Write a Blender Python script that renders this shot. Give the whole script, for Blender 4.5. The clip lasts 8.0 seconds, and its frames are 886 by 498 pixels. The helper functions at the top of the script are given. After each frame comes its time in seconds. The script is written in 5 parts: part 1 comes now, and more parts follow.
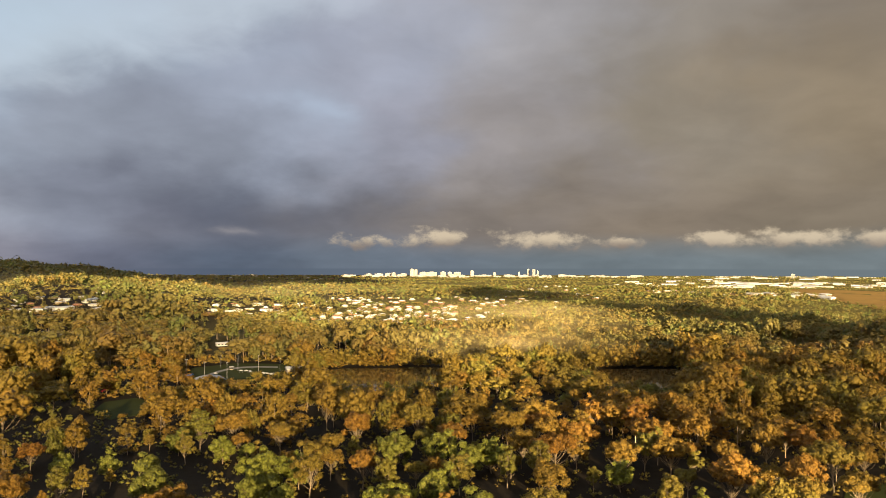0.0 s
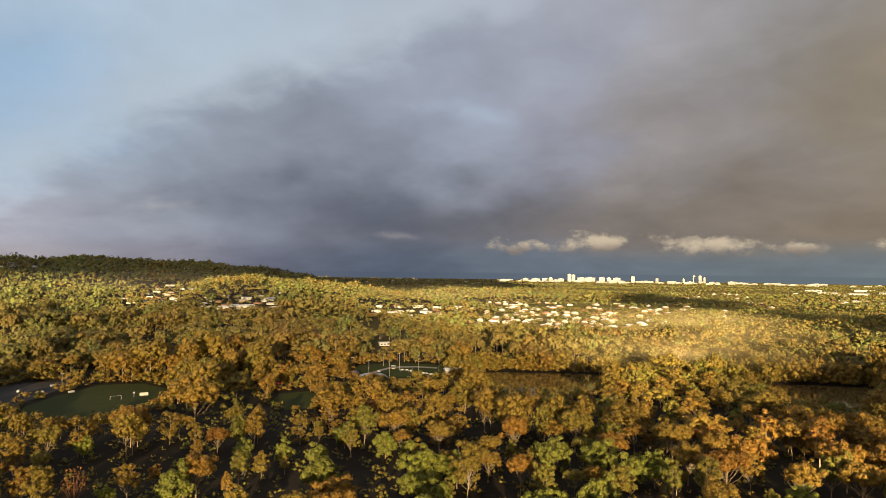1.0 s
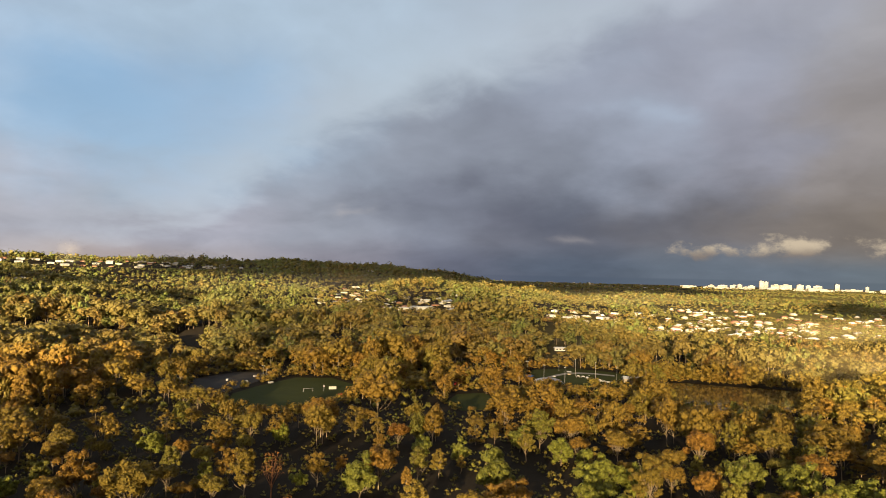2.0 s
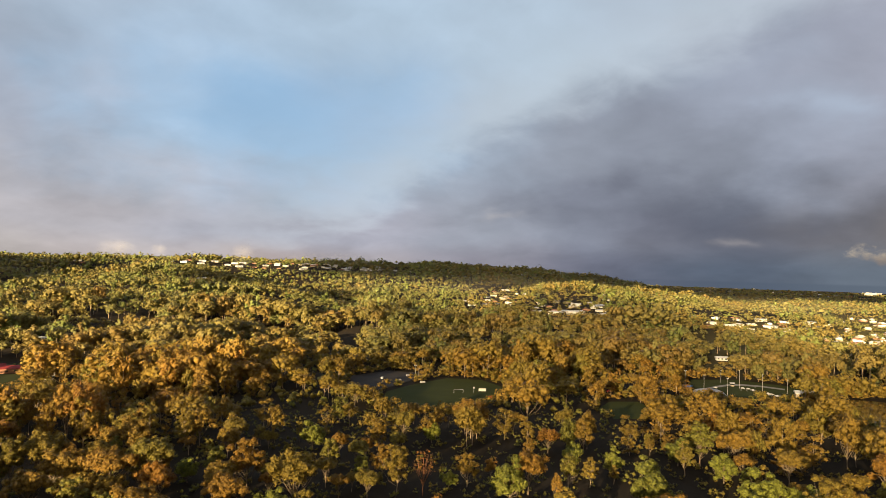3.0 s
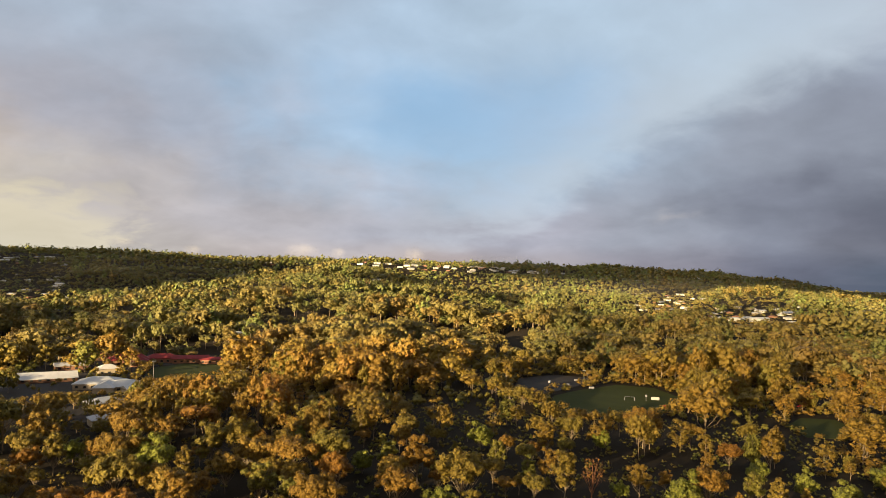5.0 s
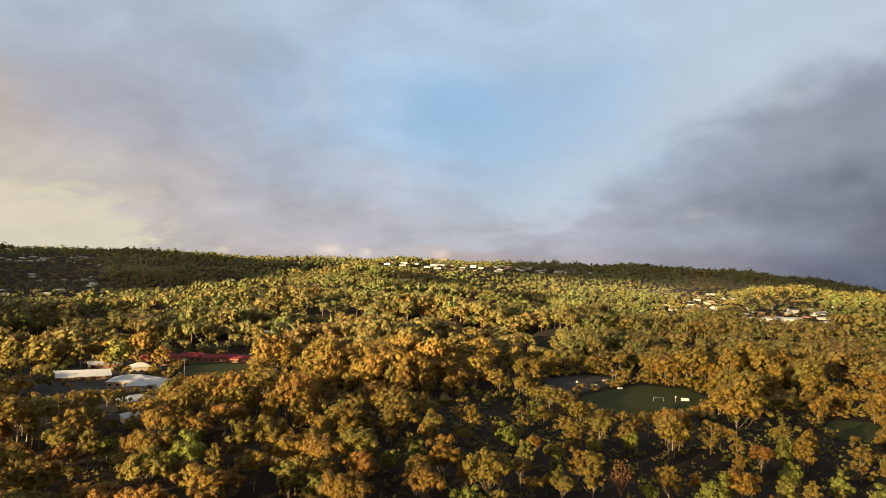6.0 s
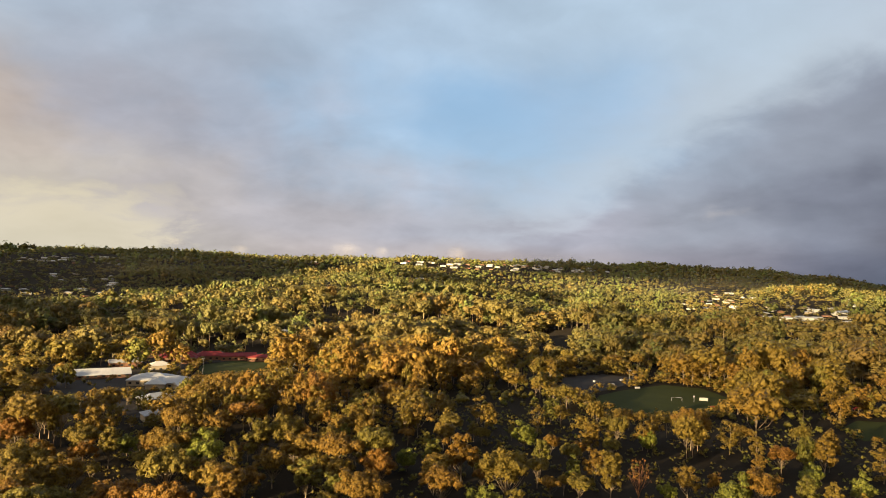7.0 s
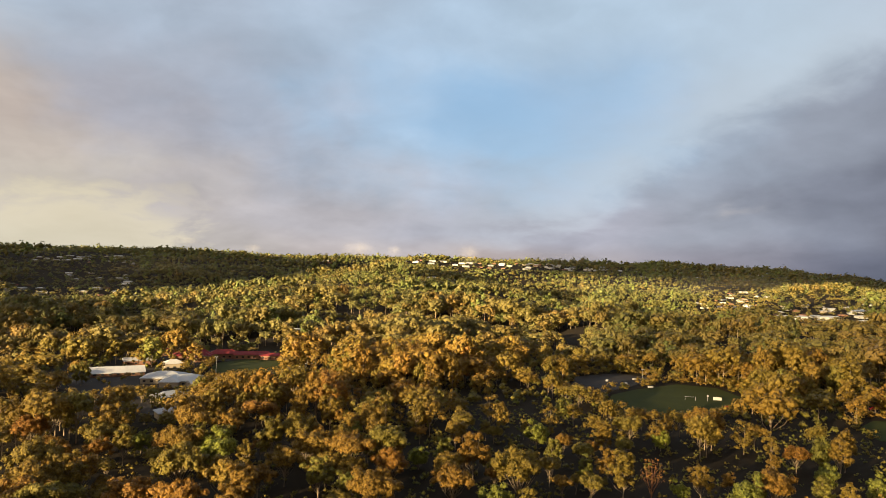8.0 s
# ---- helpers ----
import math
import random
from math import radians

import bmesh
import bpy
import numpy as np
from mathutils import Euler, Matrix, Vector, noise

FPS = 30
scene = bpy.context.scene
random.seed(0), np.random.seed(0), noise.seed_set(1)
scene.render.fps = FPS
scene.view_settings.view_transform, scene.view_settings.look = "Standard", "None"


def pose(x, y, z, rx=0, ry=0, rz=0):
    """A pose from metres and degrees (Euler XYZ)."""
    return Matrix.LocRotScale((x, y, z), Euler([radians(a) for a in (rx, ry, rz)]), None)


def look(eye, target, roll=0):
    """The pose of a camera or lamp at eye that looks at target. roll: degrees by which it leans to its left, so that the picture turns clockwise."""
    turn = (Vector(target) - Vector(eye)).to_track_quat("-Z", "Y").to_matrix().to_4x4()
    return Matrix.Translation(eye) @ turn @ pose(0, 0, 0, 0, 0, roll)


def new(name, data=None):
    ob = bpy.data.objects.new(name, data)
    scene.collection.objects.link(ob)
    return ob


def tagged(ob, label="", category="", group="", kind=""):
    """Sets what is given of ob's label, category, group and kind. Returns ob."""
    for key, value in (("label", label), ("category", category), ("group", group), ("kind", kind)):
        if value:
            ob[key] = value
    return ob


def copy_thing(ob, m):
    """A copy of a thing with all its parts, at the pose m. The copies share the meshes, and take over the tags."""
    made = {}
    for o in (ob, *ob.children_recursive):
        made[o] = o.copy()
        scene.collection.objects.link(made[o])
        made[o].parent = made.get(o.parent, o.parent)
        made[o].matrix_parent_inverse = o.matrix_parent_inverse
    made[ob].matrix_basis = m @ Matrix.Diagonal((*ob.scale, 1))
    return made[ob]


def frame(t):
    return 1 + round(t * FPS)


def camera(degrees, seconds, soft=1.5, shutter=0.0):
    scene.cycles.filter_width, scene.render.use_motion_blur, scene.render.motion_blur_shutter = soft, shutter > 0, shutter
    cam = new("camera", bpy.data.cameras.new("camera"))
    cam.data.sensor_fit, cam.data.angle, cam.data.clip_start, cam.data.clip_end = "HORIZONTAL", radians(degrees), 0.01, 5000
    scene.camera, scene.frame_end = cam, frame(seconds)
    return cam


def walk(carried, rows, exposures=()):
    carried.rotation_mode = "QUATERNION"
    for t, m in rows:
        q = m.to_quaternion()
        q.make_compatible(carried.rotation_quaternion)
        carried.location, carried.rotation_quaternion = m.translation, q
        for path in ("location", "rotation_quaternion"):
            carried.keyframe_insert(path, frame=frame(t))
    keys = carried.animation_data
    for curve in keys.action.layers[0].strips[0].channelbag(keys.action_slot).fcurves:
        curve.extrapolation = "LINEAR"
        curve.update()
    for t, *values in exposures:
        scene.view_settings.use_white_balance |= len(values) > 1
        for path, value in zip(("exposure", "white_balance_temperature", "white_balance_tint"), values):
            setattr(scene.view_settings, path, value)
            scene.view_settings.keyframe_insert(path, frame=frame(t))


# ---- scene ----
# A slow turn of a drone over gum woodland at sunset. The camera starts at (0, 0, 85); az is degrees to the left of +y.
EYE = 85.0

# ---- camera ----
cam = camera(64.35, 8.0, soft=0.6)
PATH = [  # seconds, x, y, z, yaw, pitch, roll
    (0.0, -0.48, -0.60, 84.92, 0.00, 1.38, 0.10), (0.5, -0.80, 0.00, 84.55, 3.87, 1.54, 0.36), (1.0, -1.23, 0.74, 84.23, 12.71, 1.68, 0.67),
    (1.5, -1.71, 1.55, 83.97, 20.19, 1.76, 0.95), (2.0, -2.22, 2.35, 83.75, 26.87, 1.80, 1.21), (2.2, -2.42, 2.66, 83.68, 29.53, 1.80, 1.32),
    (3.3, -3.38, 4.09, 83.39, 42.20, 1.77, 1.70), (3.5, -3.52, 4.29, 83.36, 44.25, 1.76, 1.78), (4.0, -3.82, 4.69, 83.30, 48.46, 1.71, 1.85),
    (4.5, -4.03, 4.96, 83.26, 50.91, 1.65, 1.86), (6.0, -4.27, 5.12, 83.22, 54.71, 1.50, 1.78), (6.5, -4.26, 5.10, 83.20, 55.47, 1.45, 1.75),
    (7.0, -4.28, 5.12, 83.14, 56.03, 1.39, 1.71), (7.5, -4.33, 5.22, 83.06, 56.58, 1.34, 1.69), (8.0, -4.42, 5.40, 82.95, 57.01, 1.28, 1.68),
]


def heading(x, y, z, yaw, pitch, roll):
    a, b = radians(yaw), radians(pitch)
    way = Vector((-math.sin(a) * math.cos(b), math.cos(a) * math.cos(b), math.sin(b)))
    return look((x, y, z), Vector((x, y, z)) + 100 * way, roll)


walk(cam, [(t, heading(*p)) for t, *p in PATH], [(0.0, 2.32), (1.0, 2.2), (2.2, 2.24), (3.3, 2.32), (8.0, 2.36)])

# ---- light ----
SUN_AZ, SUN_EL = 195.0, 7.6
sun_way = Vector((-math.sin(radians(SUN_AZ)) * math.cos(radians(SUN_EL)), math.cos(radians(SUN_AZ)) * math.cos(radians(SUN_EL)), math.sin(radians(SUN_EL))))
sun = new("sun", bpy.data.lights.new("sun", "SUN"))
sun.data.energy, sun.data.angle, sun.data.color = 5.0, radians(0.6), (1.0, 0.74, 0.40)
sun.matrix_world = look(sun_way * 500, (0, 0, 0))


class Nodes:
    """Short hand for a node tree."""

    def __init__(self, tree):
        self.tree, self.n, self.l = tree, tree.nodes, tree.links

    def add(self, kind, ins=None, **props):
        node = self.n.new(kind)
        for key, value in props.items():
            setattr(node, key, value)
        for key, value in (ins or {}).items():
            sock = node.inputs[key]
            if isinstance(value, bpy.types.NodeSocket):
                self.l.new(value, sock)
            else:
                sock.default_value = value
        return node

    def math(self, op, a, b=0.0, c=0.0, clamp=False):
        return self.add("ShaderNodeMath", {0: a, 1: b, 2: c}, operation=op, use_clamp=clamp).outputs[0]

    def mix(self, fac, a, b, blend="MIX"):
        node = self.add("ShaderNodeMix", {0: fac, 6: a, 7: b}, data_type="RGBA", blend_type=blend)
        return node.outputs[2]

    def ramp(self, fac, stops, mode="LINEAR"):
        node = self.add("ShaderNodeValToRGB", {0: fac})
        node.color_ramp.interpolation = mode
        els = node.color_ramp.elements
        while len(els) < len(stops):
            els.new(0.5)
        for el, (p, c) in zip(els, stops):
            el.position = p
        for el, (p, c) in zip(els, stops):
            el.color = (*c, 1) if len(c) == 3 else c
        return node.outputs[0]

    def noise(self, vec, scale, detail=4.0, rough=0.55, out=0, **props):
        return self.add("ShaderNodeTexNoise", {"Vector": vec, "Scale": scale, "Detail": detail, "Roughness": rough}, **props).outputs[out]


def lin(r, g, b):
    return tuple((v / 255 / 12.92) if v < 11 else ((v / 255 + 0.055) / 1.055) ** 2.4 for v in (r, g, b))


# The sky: broken storm cloud, lit from the low sun behind, with a clear gap. Four belts by height, each coloured round the compass.
SKY_HIGH = [(-60, 116, 106, 98), (-31, 128, 118, 106), (-22, 138, 131, 123), (-10, 156, 154, 157), (8, 158, 163, 178), (14, 160, 168, 184), (21, 166, 180, 198), (32, 168, 186, 204), (44, 166, 186, 205), (56, 163, 183, 203), (66, 163, 179, 197), (78, 162, 174, 190), (89, 170, 184, 200), (120, 165, 175, 190)]
SKY_MID = [(-60, 125, 112, 98), (-30, 142, 128, 108), (-18, 136, 127, 114), (-5, 146, 141, 141), (4, 150, 152, 165), (13, 148, 155, 170), (20, 134, 140, 153), (27, 144, 151, 164), (36, 156, 168, 184), (43, 154, 176, 200), (52, 150, 180, 208), (62, 166, 188, 210), (72, 165, 173, 188), (80, 167, 168, 178), (89, 182, 170, 162), (120, 170, 165, 165)]
SKY_LOW = [(-60, 112, 102, 90), (-30, 126, 115, 100), (-15, 134, 122, 108), (-3, 126, 118, 112), (8, 108, 108, 115), (16, 101, 105, 118), (22, 117, 120, 133), (29, 130, 135, 149), (36, 150, 155, 167), (44, 164, 165, 177), (56, 168, 168, 179), (68, 177, 174, 179), (77, 180, 174, 173), (84, 190, 182, 172), (92, 190, 182, 172), (120, 180, 172, 165)]
SKY_RIM = [(-60, 114, 122, 126), (-30, 114, 124, 128), (-12, 108, 118, 124), (4, 102, 112, 124), (18, 88, 98, 114), (26, 104, 108, 124), (36, 140, 138, 149), (44, 164, 158, 163), (54, 176, 163, 161), (64, 178, 169, 169), (76, 180, 174, 170), (90, 172, 170, 164), (120, 160, 156, 156)]


# the top of the storm bank: bearing, angle
BANK_EDGE = [(-60, 26), (0, 22), (6.7, 20.3), (17.3, 17.1), (23.5, 15.4), (30, 13.2), (36, 10.6), (42, 6.8), (48, 3.0), (60, 1.0), (90, 0.5)]


def make_sky():
    world = bpy.data.worlds.new("evening_sky")
    scene.world = world
    world.use_nodes = True
    k = Nodes(world.node_tree)
    k.n.clear()
    way = k.add("ShaderNodeTexCoord").outputs["Generated"]
    axes = k.add("ShaderNodeSeparateXYZ", {0: way}).outputs
    az = k.math("MULTIPLY", k.math("ARCTAN2", k.math("MULTIPLY", axes[0], -1.0), axes[1]), 57.2958)
    el = k.math("MULTIPLY", k.math("ARCSINE", axes[2]), 57.2958)
    # cloud space: degrees, flattened towards the rim
    flat = k.add("ShaderNodeCombineXYZ", {0: k.math("MULTIPLY", az, 0.05), 1: k.math("MULTIPLY", el, 0.085), 2: 0.0}).outputs[0]
    warp = k.add("ShaderNodeSeparateColor", {0: k.noise(flat, 1.1, 4, 0.5, 1)}).outputs
    fine = k.add("ShaderNodeSeparateColor", {0: k.noise(flat, 3.6, 6, 0.58, 1)}).outputs
    lift = k.math("MULTIPLY", el, 0.2, 0.0, True)
    a2 = k.math("ADD", az, k.math("MULTIPLY", k.math("MULTIPLY", k.math("SUBTRACT", warp[0], 0.5), 26.0), lift))
    a2 = k.math("ADD", a2, k.math("MULTIPLY", k.math("SUBTRACT", fine[1], 0.5), 6.0))
    e2 = k.math("ADD", el, k.math("MULTIPLY", k.math("MULTIPLY", k.math("SUBTRACT", warp[1], 0.5), 9.0), lift))
    e2 = k.math("ADD", e2, k.math("MULTIPLY", k.math("MULTIPLY", k.math("SUBTRACT", fine[0], 0.5), 3.0), lift))
    turn = k.math("DIVIDE", k.math("ADD", a2, 60.0), 180.0, 0, True)

    def belt(rows):
        return k.ramp(turn, [((a + 60) / 180, lin(*c)) for a, *c in rows], "EASE")

    def step(e, lo, hi):
        node = k.add("ShaderNodeMapRange", {0: e, 1: lo, 2: hi, 3: 0.0, 4: 1.0}, interpolation_type="SMOOTHSTEP")
        return node.outputs[0]

    clear = k.add("ShaderNodeTexSky", sky_type="NISHITA", sun_disc=False, sun_elevation=radians(SUN_EL), sun_rotation=radians(180.0 - SUN_AZ)).outputs[0]
    low = k.mix(step(e2, 0.4, 3.0), belt(SKY_RIM), belt(SKY_LOW))
    mid = k.mix(step(e2, 4.0, 9.5), low, belt(SKY_MID))
    col = k.mix(step(e2, 11.0, 19.0), mid, belt(SKY_HIGH))
    # soft billows, foreshortened towards the rim as a sheet of cloud is
    over = k.math("ADD", k.math("MAXIMUM", axes[2], 0.0), 0.32)
    sheet = k.add("ShaderNodeCombineXYZ", {0: k.math("DIVIDE", axes[0], over), 1: k.math("DIVIDE", axes[1], over), 2: 0.0}).outputs[0]
    roll = k.noise(sheet, 2.6, 2, 0.5, 1)
    folded = k.add("ShaderNodeVectorMath", {0: sheet, 1: k.add("ShaderNodeVectorMath", {0: roll, 3: 0.22}, operation="SCALE").outputs[0]}, operation="ADD").outputs[0]
    puff = k.math("SUBTRACT", k.noise(folded, 3.4, 7, 0.5), 0.5)
    wisp = k.math("SUBTRACT", k.noise(folded, 11.0, 5, 0.55), 0.5)
    shade = k.math("ADD", 1.0, k.math("ADD", k.math("MULTIPLY", puff, 0.62), k.math("MULTIPLY", wisp, 0.16)))
    tone = k.add("ShaderNodeCombineColor", {0: shade, 1: shade, 2: shade}).outputs[0]
    col = k.mix(1.0, col, tone, "MULTIPLY")
    # the upper edge of the storm bank, which slopes down to the left: bright thin cloud above it, slate below
    e3 = k.math("ADD", el, k.math("ADD", k.math("MULTIPLY", puff, 7.0), k.math("MULTIPLY", wisp, 1.6)))
    edge = k.math("MULTIPLY", k.ramp(k.math("DIVIDE", k.math("ADD", az, 60.0), 150.0, 0, True), [((a + 60) / 150, (e / 30, e / 30, e / 30)) for a, e in BANK_EDGE]), 30.0)
    gone = k.math("SUBTRACT", e3, edge)
    lit = step(gone, -1.8, 2.4)
    on = k.math("MULTIPLY", step(az, 0.0, 15.0), step(k.math("MULTIPLY", az, -1.0), -66.0, -44.0))
    fade_up = k.math("EXPONENT", k.math("MULTIPLY", k.math("MAXIMUM", gone, 0.0), -0.16))
    fade_down = k.math("EXPONENT", k.math("MULTIPLY", k.math("MINIMUM", gone, 0.0), 0.2))
    col = k.mix(k.math("MULTIPLY", k.math("MULTIPLY", k.math("MULTIPLY", lit, fade_up), on), 0.66), col, (*lin(198, 210, 219), 1))
    thick = k.math("MULTIPLY", on, step(k.math("MULTIPLY", az, -1.0), -41.0, -26.0))
    col = k.mix(k.math("MULTIPLY", k.math("MULTIPLY", k.math("MULTIPLY", k.math("SUBTRACT", 1.0, lit), fade_down), thick), 0.2), col, (*lin(114, 121, 140), 1))
    # a dark keel under the main bank, and a lighter gap
    def spot(a0, e0, wa, we):
        da = k.math("DIVIDE", k.math("SUBTRACT", a2, a0), wa)
        de = k.math("DIVIDE", k.math("SUBTRACT", e2, e0), we)
        return k.math("EXPONENT", k.math("MULTIPLY", k.math("ADD", k.math("MULTIPLY", da, da), k.math("MULTIPLY", de, de)), -1.0))
    col = k.mix(k.math("MULTIPLY", spot(20.0, 5.5, 9.0, 2.0), 0.36), col, (*lin(72, 78, 94), 1))
    col = k.mix(k.math("MULTIPLY", spot(11.5, 12.3, 2.4, 1.2), 0.4), col, (*lin(178, 194, 214), 1))
    gap = k.math("MULTIPLY", k.math("MULTIPLY", spot(52.5, 11.9, 10.5, 3.2), 0.72), step(k.math("ADD", el, k.math("MULTIPLY", puff, 5.0)), 7.6, 9.4))
    col = k.mix(gap, col, (*lin(136, 178, 218), 1))
    col = k.mix(k.math("MULTIPLY", gap, 0.25), col, k.mix(1.0, clear, (0.1, 0.1, 0.1, 1), "MULTIPLY"))
    # sunlit heaps of cloud along the rim, far out to sea
    heap_v = k.add("ShaderNodeCombineXYZ", {0: k.math("MULTIPLY", az, 0.42), 1: k.math("MULTIPLY", el, 0.6), 2: 7.3}).outputs[0]
    sum_of = 0.0
    for a0, e0, wa, we in ((6.7, 1.85, 2.3, 0.7), (0.4, 2.2, 2.8, 1.0), (-8.2, 2.0, 3.5, 0.95), (-14.4, 1.85, 1.8, 0.5), (-21.2, 2.1, 2.4, 0.7), (-26.6, 2.1, 3.0, 0.75), (-32.2, 2.1, 2.2, 0.7)):
        da = k.math("DIVIDE", k.math("SUBTRACT", az, a0), wa)
        de = k.math("DIVIDE", k.math("SUBTRACT", el, e0), we)
        near = k.math("EXPONENT", k.math("MULTIPLY", k.math("ADD", k.math("MULTIPLY", da, da), k.math("MULTIPLY", de, de)), -1.0))
        sum_of = k.math("ADD", sum_of, near)
    heap = step(k.math("ADD", sum_of, k.math("MULTIPLY", k.math("SUBTRACT", k.noise(heap_v, 1.7, 6, 0.6), 0.5), 2.1)), 0.3, 1.0)
    heap = k.math("MULTIPLY", heap, step(sum_of, 0.02, 0.3))
    heap = k.math("MULTIPLY", heap, step(k.math("ADD", el, k.math("MULTIPLY", k.math("SUBTRACT", fine[0], 0.5), 1.2)), 0.8, 1.7))
    heap_col = k.mix(step(k.math("ADD", el, k.math("MULTIPLY", k.math("SUBTRACT", fine[2], 0.5), 1.6)), 1.3, 2.4), (*lin(138, 124, 112), 1), (*lin(214, 196, 168), 1))
    col = k.mix(k.math("MULTIPLY", heap, 0.82), col, heap_col)
    for a0, e0, wa, we in ((15.4, 3.0, 1.2, 0.35), (34.3, 4.1, 1.2, 0.3), (63.5, 1.5, 2.6, 0.9), (55.0, 1.2, 1.8, 0.8)):
        col = k.mix(k.math("MULTIPLY", spot(a0, e0, wa, we), 0.2), col, (*lin(206, 196, 190), 1))
    # low sunlit scud over the left shoulder of the ridge
    crest = k.math("ADD", el, k.math("ADD", k.math("MULTIPLY", puff, 9.0), k.math("MULTIPLY", wisp, 4.0)))
    scud = k.math("MULTIPLY", k.math("SUBTRACT", 1.0, step(crest, 2.6, 5.6)), step(k.math("ADD", az, k.math("MULTIPLY", wisp, 9.0)), 75.0, 80.0))
    col = k.mix(k.math("MULTIPLY", scud, 0.55), col, (*lin(226, 215, 184), 1))
    # the sea at the rim
    sea = step(k.math("MULTIPLY", el, -1.0), 0.12, 0.3)
    col = k.mix(sea, col, k.mix(1.0, belt(SKY_RIM), (0.86, 0.88, 0.9, 1), "MULTIPLY"))
    # behind, out of view, the clear sky about the low sun is brightened to fill shade
    behind = step(k.math("ABSOLUTE", az), 95.0, 150.0)
    back_fill = k.mix(step(el, 5.0, 60.0), (*[1.7 * c for c in lin(255, 226, 188)], 1), (*lin(170, 186, 206), 1))
    col = k.mix(behind, col, back_fill)
    k.add("ShaderNodeOutputWorld", {0: k.add("ShaderNodeBackground", {0: col, 1: 0.222}).outputs[0]})


make_sky()


# ---- materials ----
def material(name, rough=0.8, spec=0.2):
    m = bpy.data.materials.new(name)
    m.use_nodes = True
    k = Nodes(m.node_tree)
    k.n.clear()
    bsdf = k.add("ShaderNodeBsdfPrincipled", {"Roughness": rough, "Specular IOR Level": spec})
    k.add("ShaderNodeOutputMaterial", {0: bsdf.outputs[0]})
    return m, k, bsdf


def two_tone(name, a, b, scale, rough=0.8, spec=0.2, bump=0.0, detail=6.0, grain=8.0):
    """A surface of two colours mixed at a coarse and a fine scale (per metre)."""
    m, k, bsdf = material(name, rough, spec)
    where = k.add("ShaderNodeTexCoord").outputs["Object"]
    coarse = k.noise(where, scale, detail, 0.6)
    fine = k.noise(where, scale * grain, 3, 0.6)
    fac = k.math("ADD", k.math("MULTIPLY", coarse, 0.7), k.math("MULTIPLY", fine, 0.3))
    fac = k.add("ShaderNodeMapRange", {0: fac, 1: 0.35, 2: 0.65}).outputs[0]
    k.l.new(k.mix(fac, (*a, 1), (*b, 1)), bsdf.inputs["Base Color"])
    if bump:
        k.l.new(k.add("ShaderNodeBump", {"Height": fine, "Strength": 0.5, "Distance": bump}).outputs[0], bsdf.inputs["Normal"])
    return m


LEAF_STOPS = [(0.0, (0.178, 0.078, 0.013)), (0.2, (0.172, 0.092, 0.014)), (0.45, (0.152, 0.104, 0.016)), (0.7, (0.126, 0.108, 0.018)), (0.86, (0.108, 0.112, 0.018)), (1.0, (0.150, 0.160, 0.022))]


# duller, bluer leaf colours: the haze of distance is put into them
HAZED_STOPS = [(p, (0.84 * r, 0.93 * g, 1.5 * b)) for p, (r, g, b) in LEAF_STOPS]


def leaf_material(name, per_object, lo=0.0, hi=1.0, stops=LEAF_STOPS, deep=0.68, high=1.22):
    """Foliage: each tree its own tone between rust, olive and lime; each spray of leaves a shade of its own."""
    m, k, bsdf = material(name, 0.5, 0.26)
    if per_object:
        tone = k.math("ADD", lo, k.math("MULTIPLY", k.add("ShaderNodeObjectInfo").outputs["Random"], hi - lo))
    else:
        tone = k.add("ShaderNodeAttribute", attribute_name="tone").outputs["Fac"]
    geo = k.add("ShaderNodeNewGeometry").outputs
    isl = geo["Random Per Island"]
    t2 = k.math("ADD", tone, k.math("MULTIPLY", k.math("SUBTRACT", isl, 0.5), 0.06), 0, True)
    col = k.ramp(t2, stops)
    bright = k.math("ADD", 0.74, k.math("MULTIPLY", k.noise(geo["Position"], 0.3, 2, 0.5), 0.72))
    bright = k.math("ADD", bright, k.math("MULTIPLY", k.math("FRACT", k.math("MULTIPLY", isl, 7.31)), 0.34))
    # noise puts shaded gaps and sunlit tips of the tufts into the colour
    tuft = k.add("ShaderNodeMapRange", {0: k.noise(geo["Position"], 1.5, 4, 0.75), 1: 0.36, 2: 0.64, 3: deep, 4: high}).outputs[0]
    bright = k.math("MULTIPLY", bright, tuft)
    g = k.add("ShaderNodeCombineColor", {0: bright, 1: bright, 2: bright}).outputs[0]
    col = k.mix(1.0, col, g, "MULTIPLY")
    k.l.new(col, bsdf.inputs["Base Color"])
    rough = k.noise(geo["Position"], 0.75, 5, 0.78)
    k.l.new(k.add("ShaderNodeBump", {"Height": rough, "Strength": 0.8, "Distance": 0.9}).outputs[0], bsdf.inputs["Normal"])
    soft = k.add("ShaderNodeBsdfTranslucent", {0: col}).outputs[0]
    both = k.add("ShaderNodeMixShader", {0: 0.22, 1: bsdf.outputs[0], 2: soft}).outputs[0]
    k.l.new(both, [n for n in k.n if n.bl_idname == "ShaderNodeOutputMaterial"][0].inputs[0])
    return m


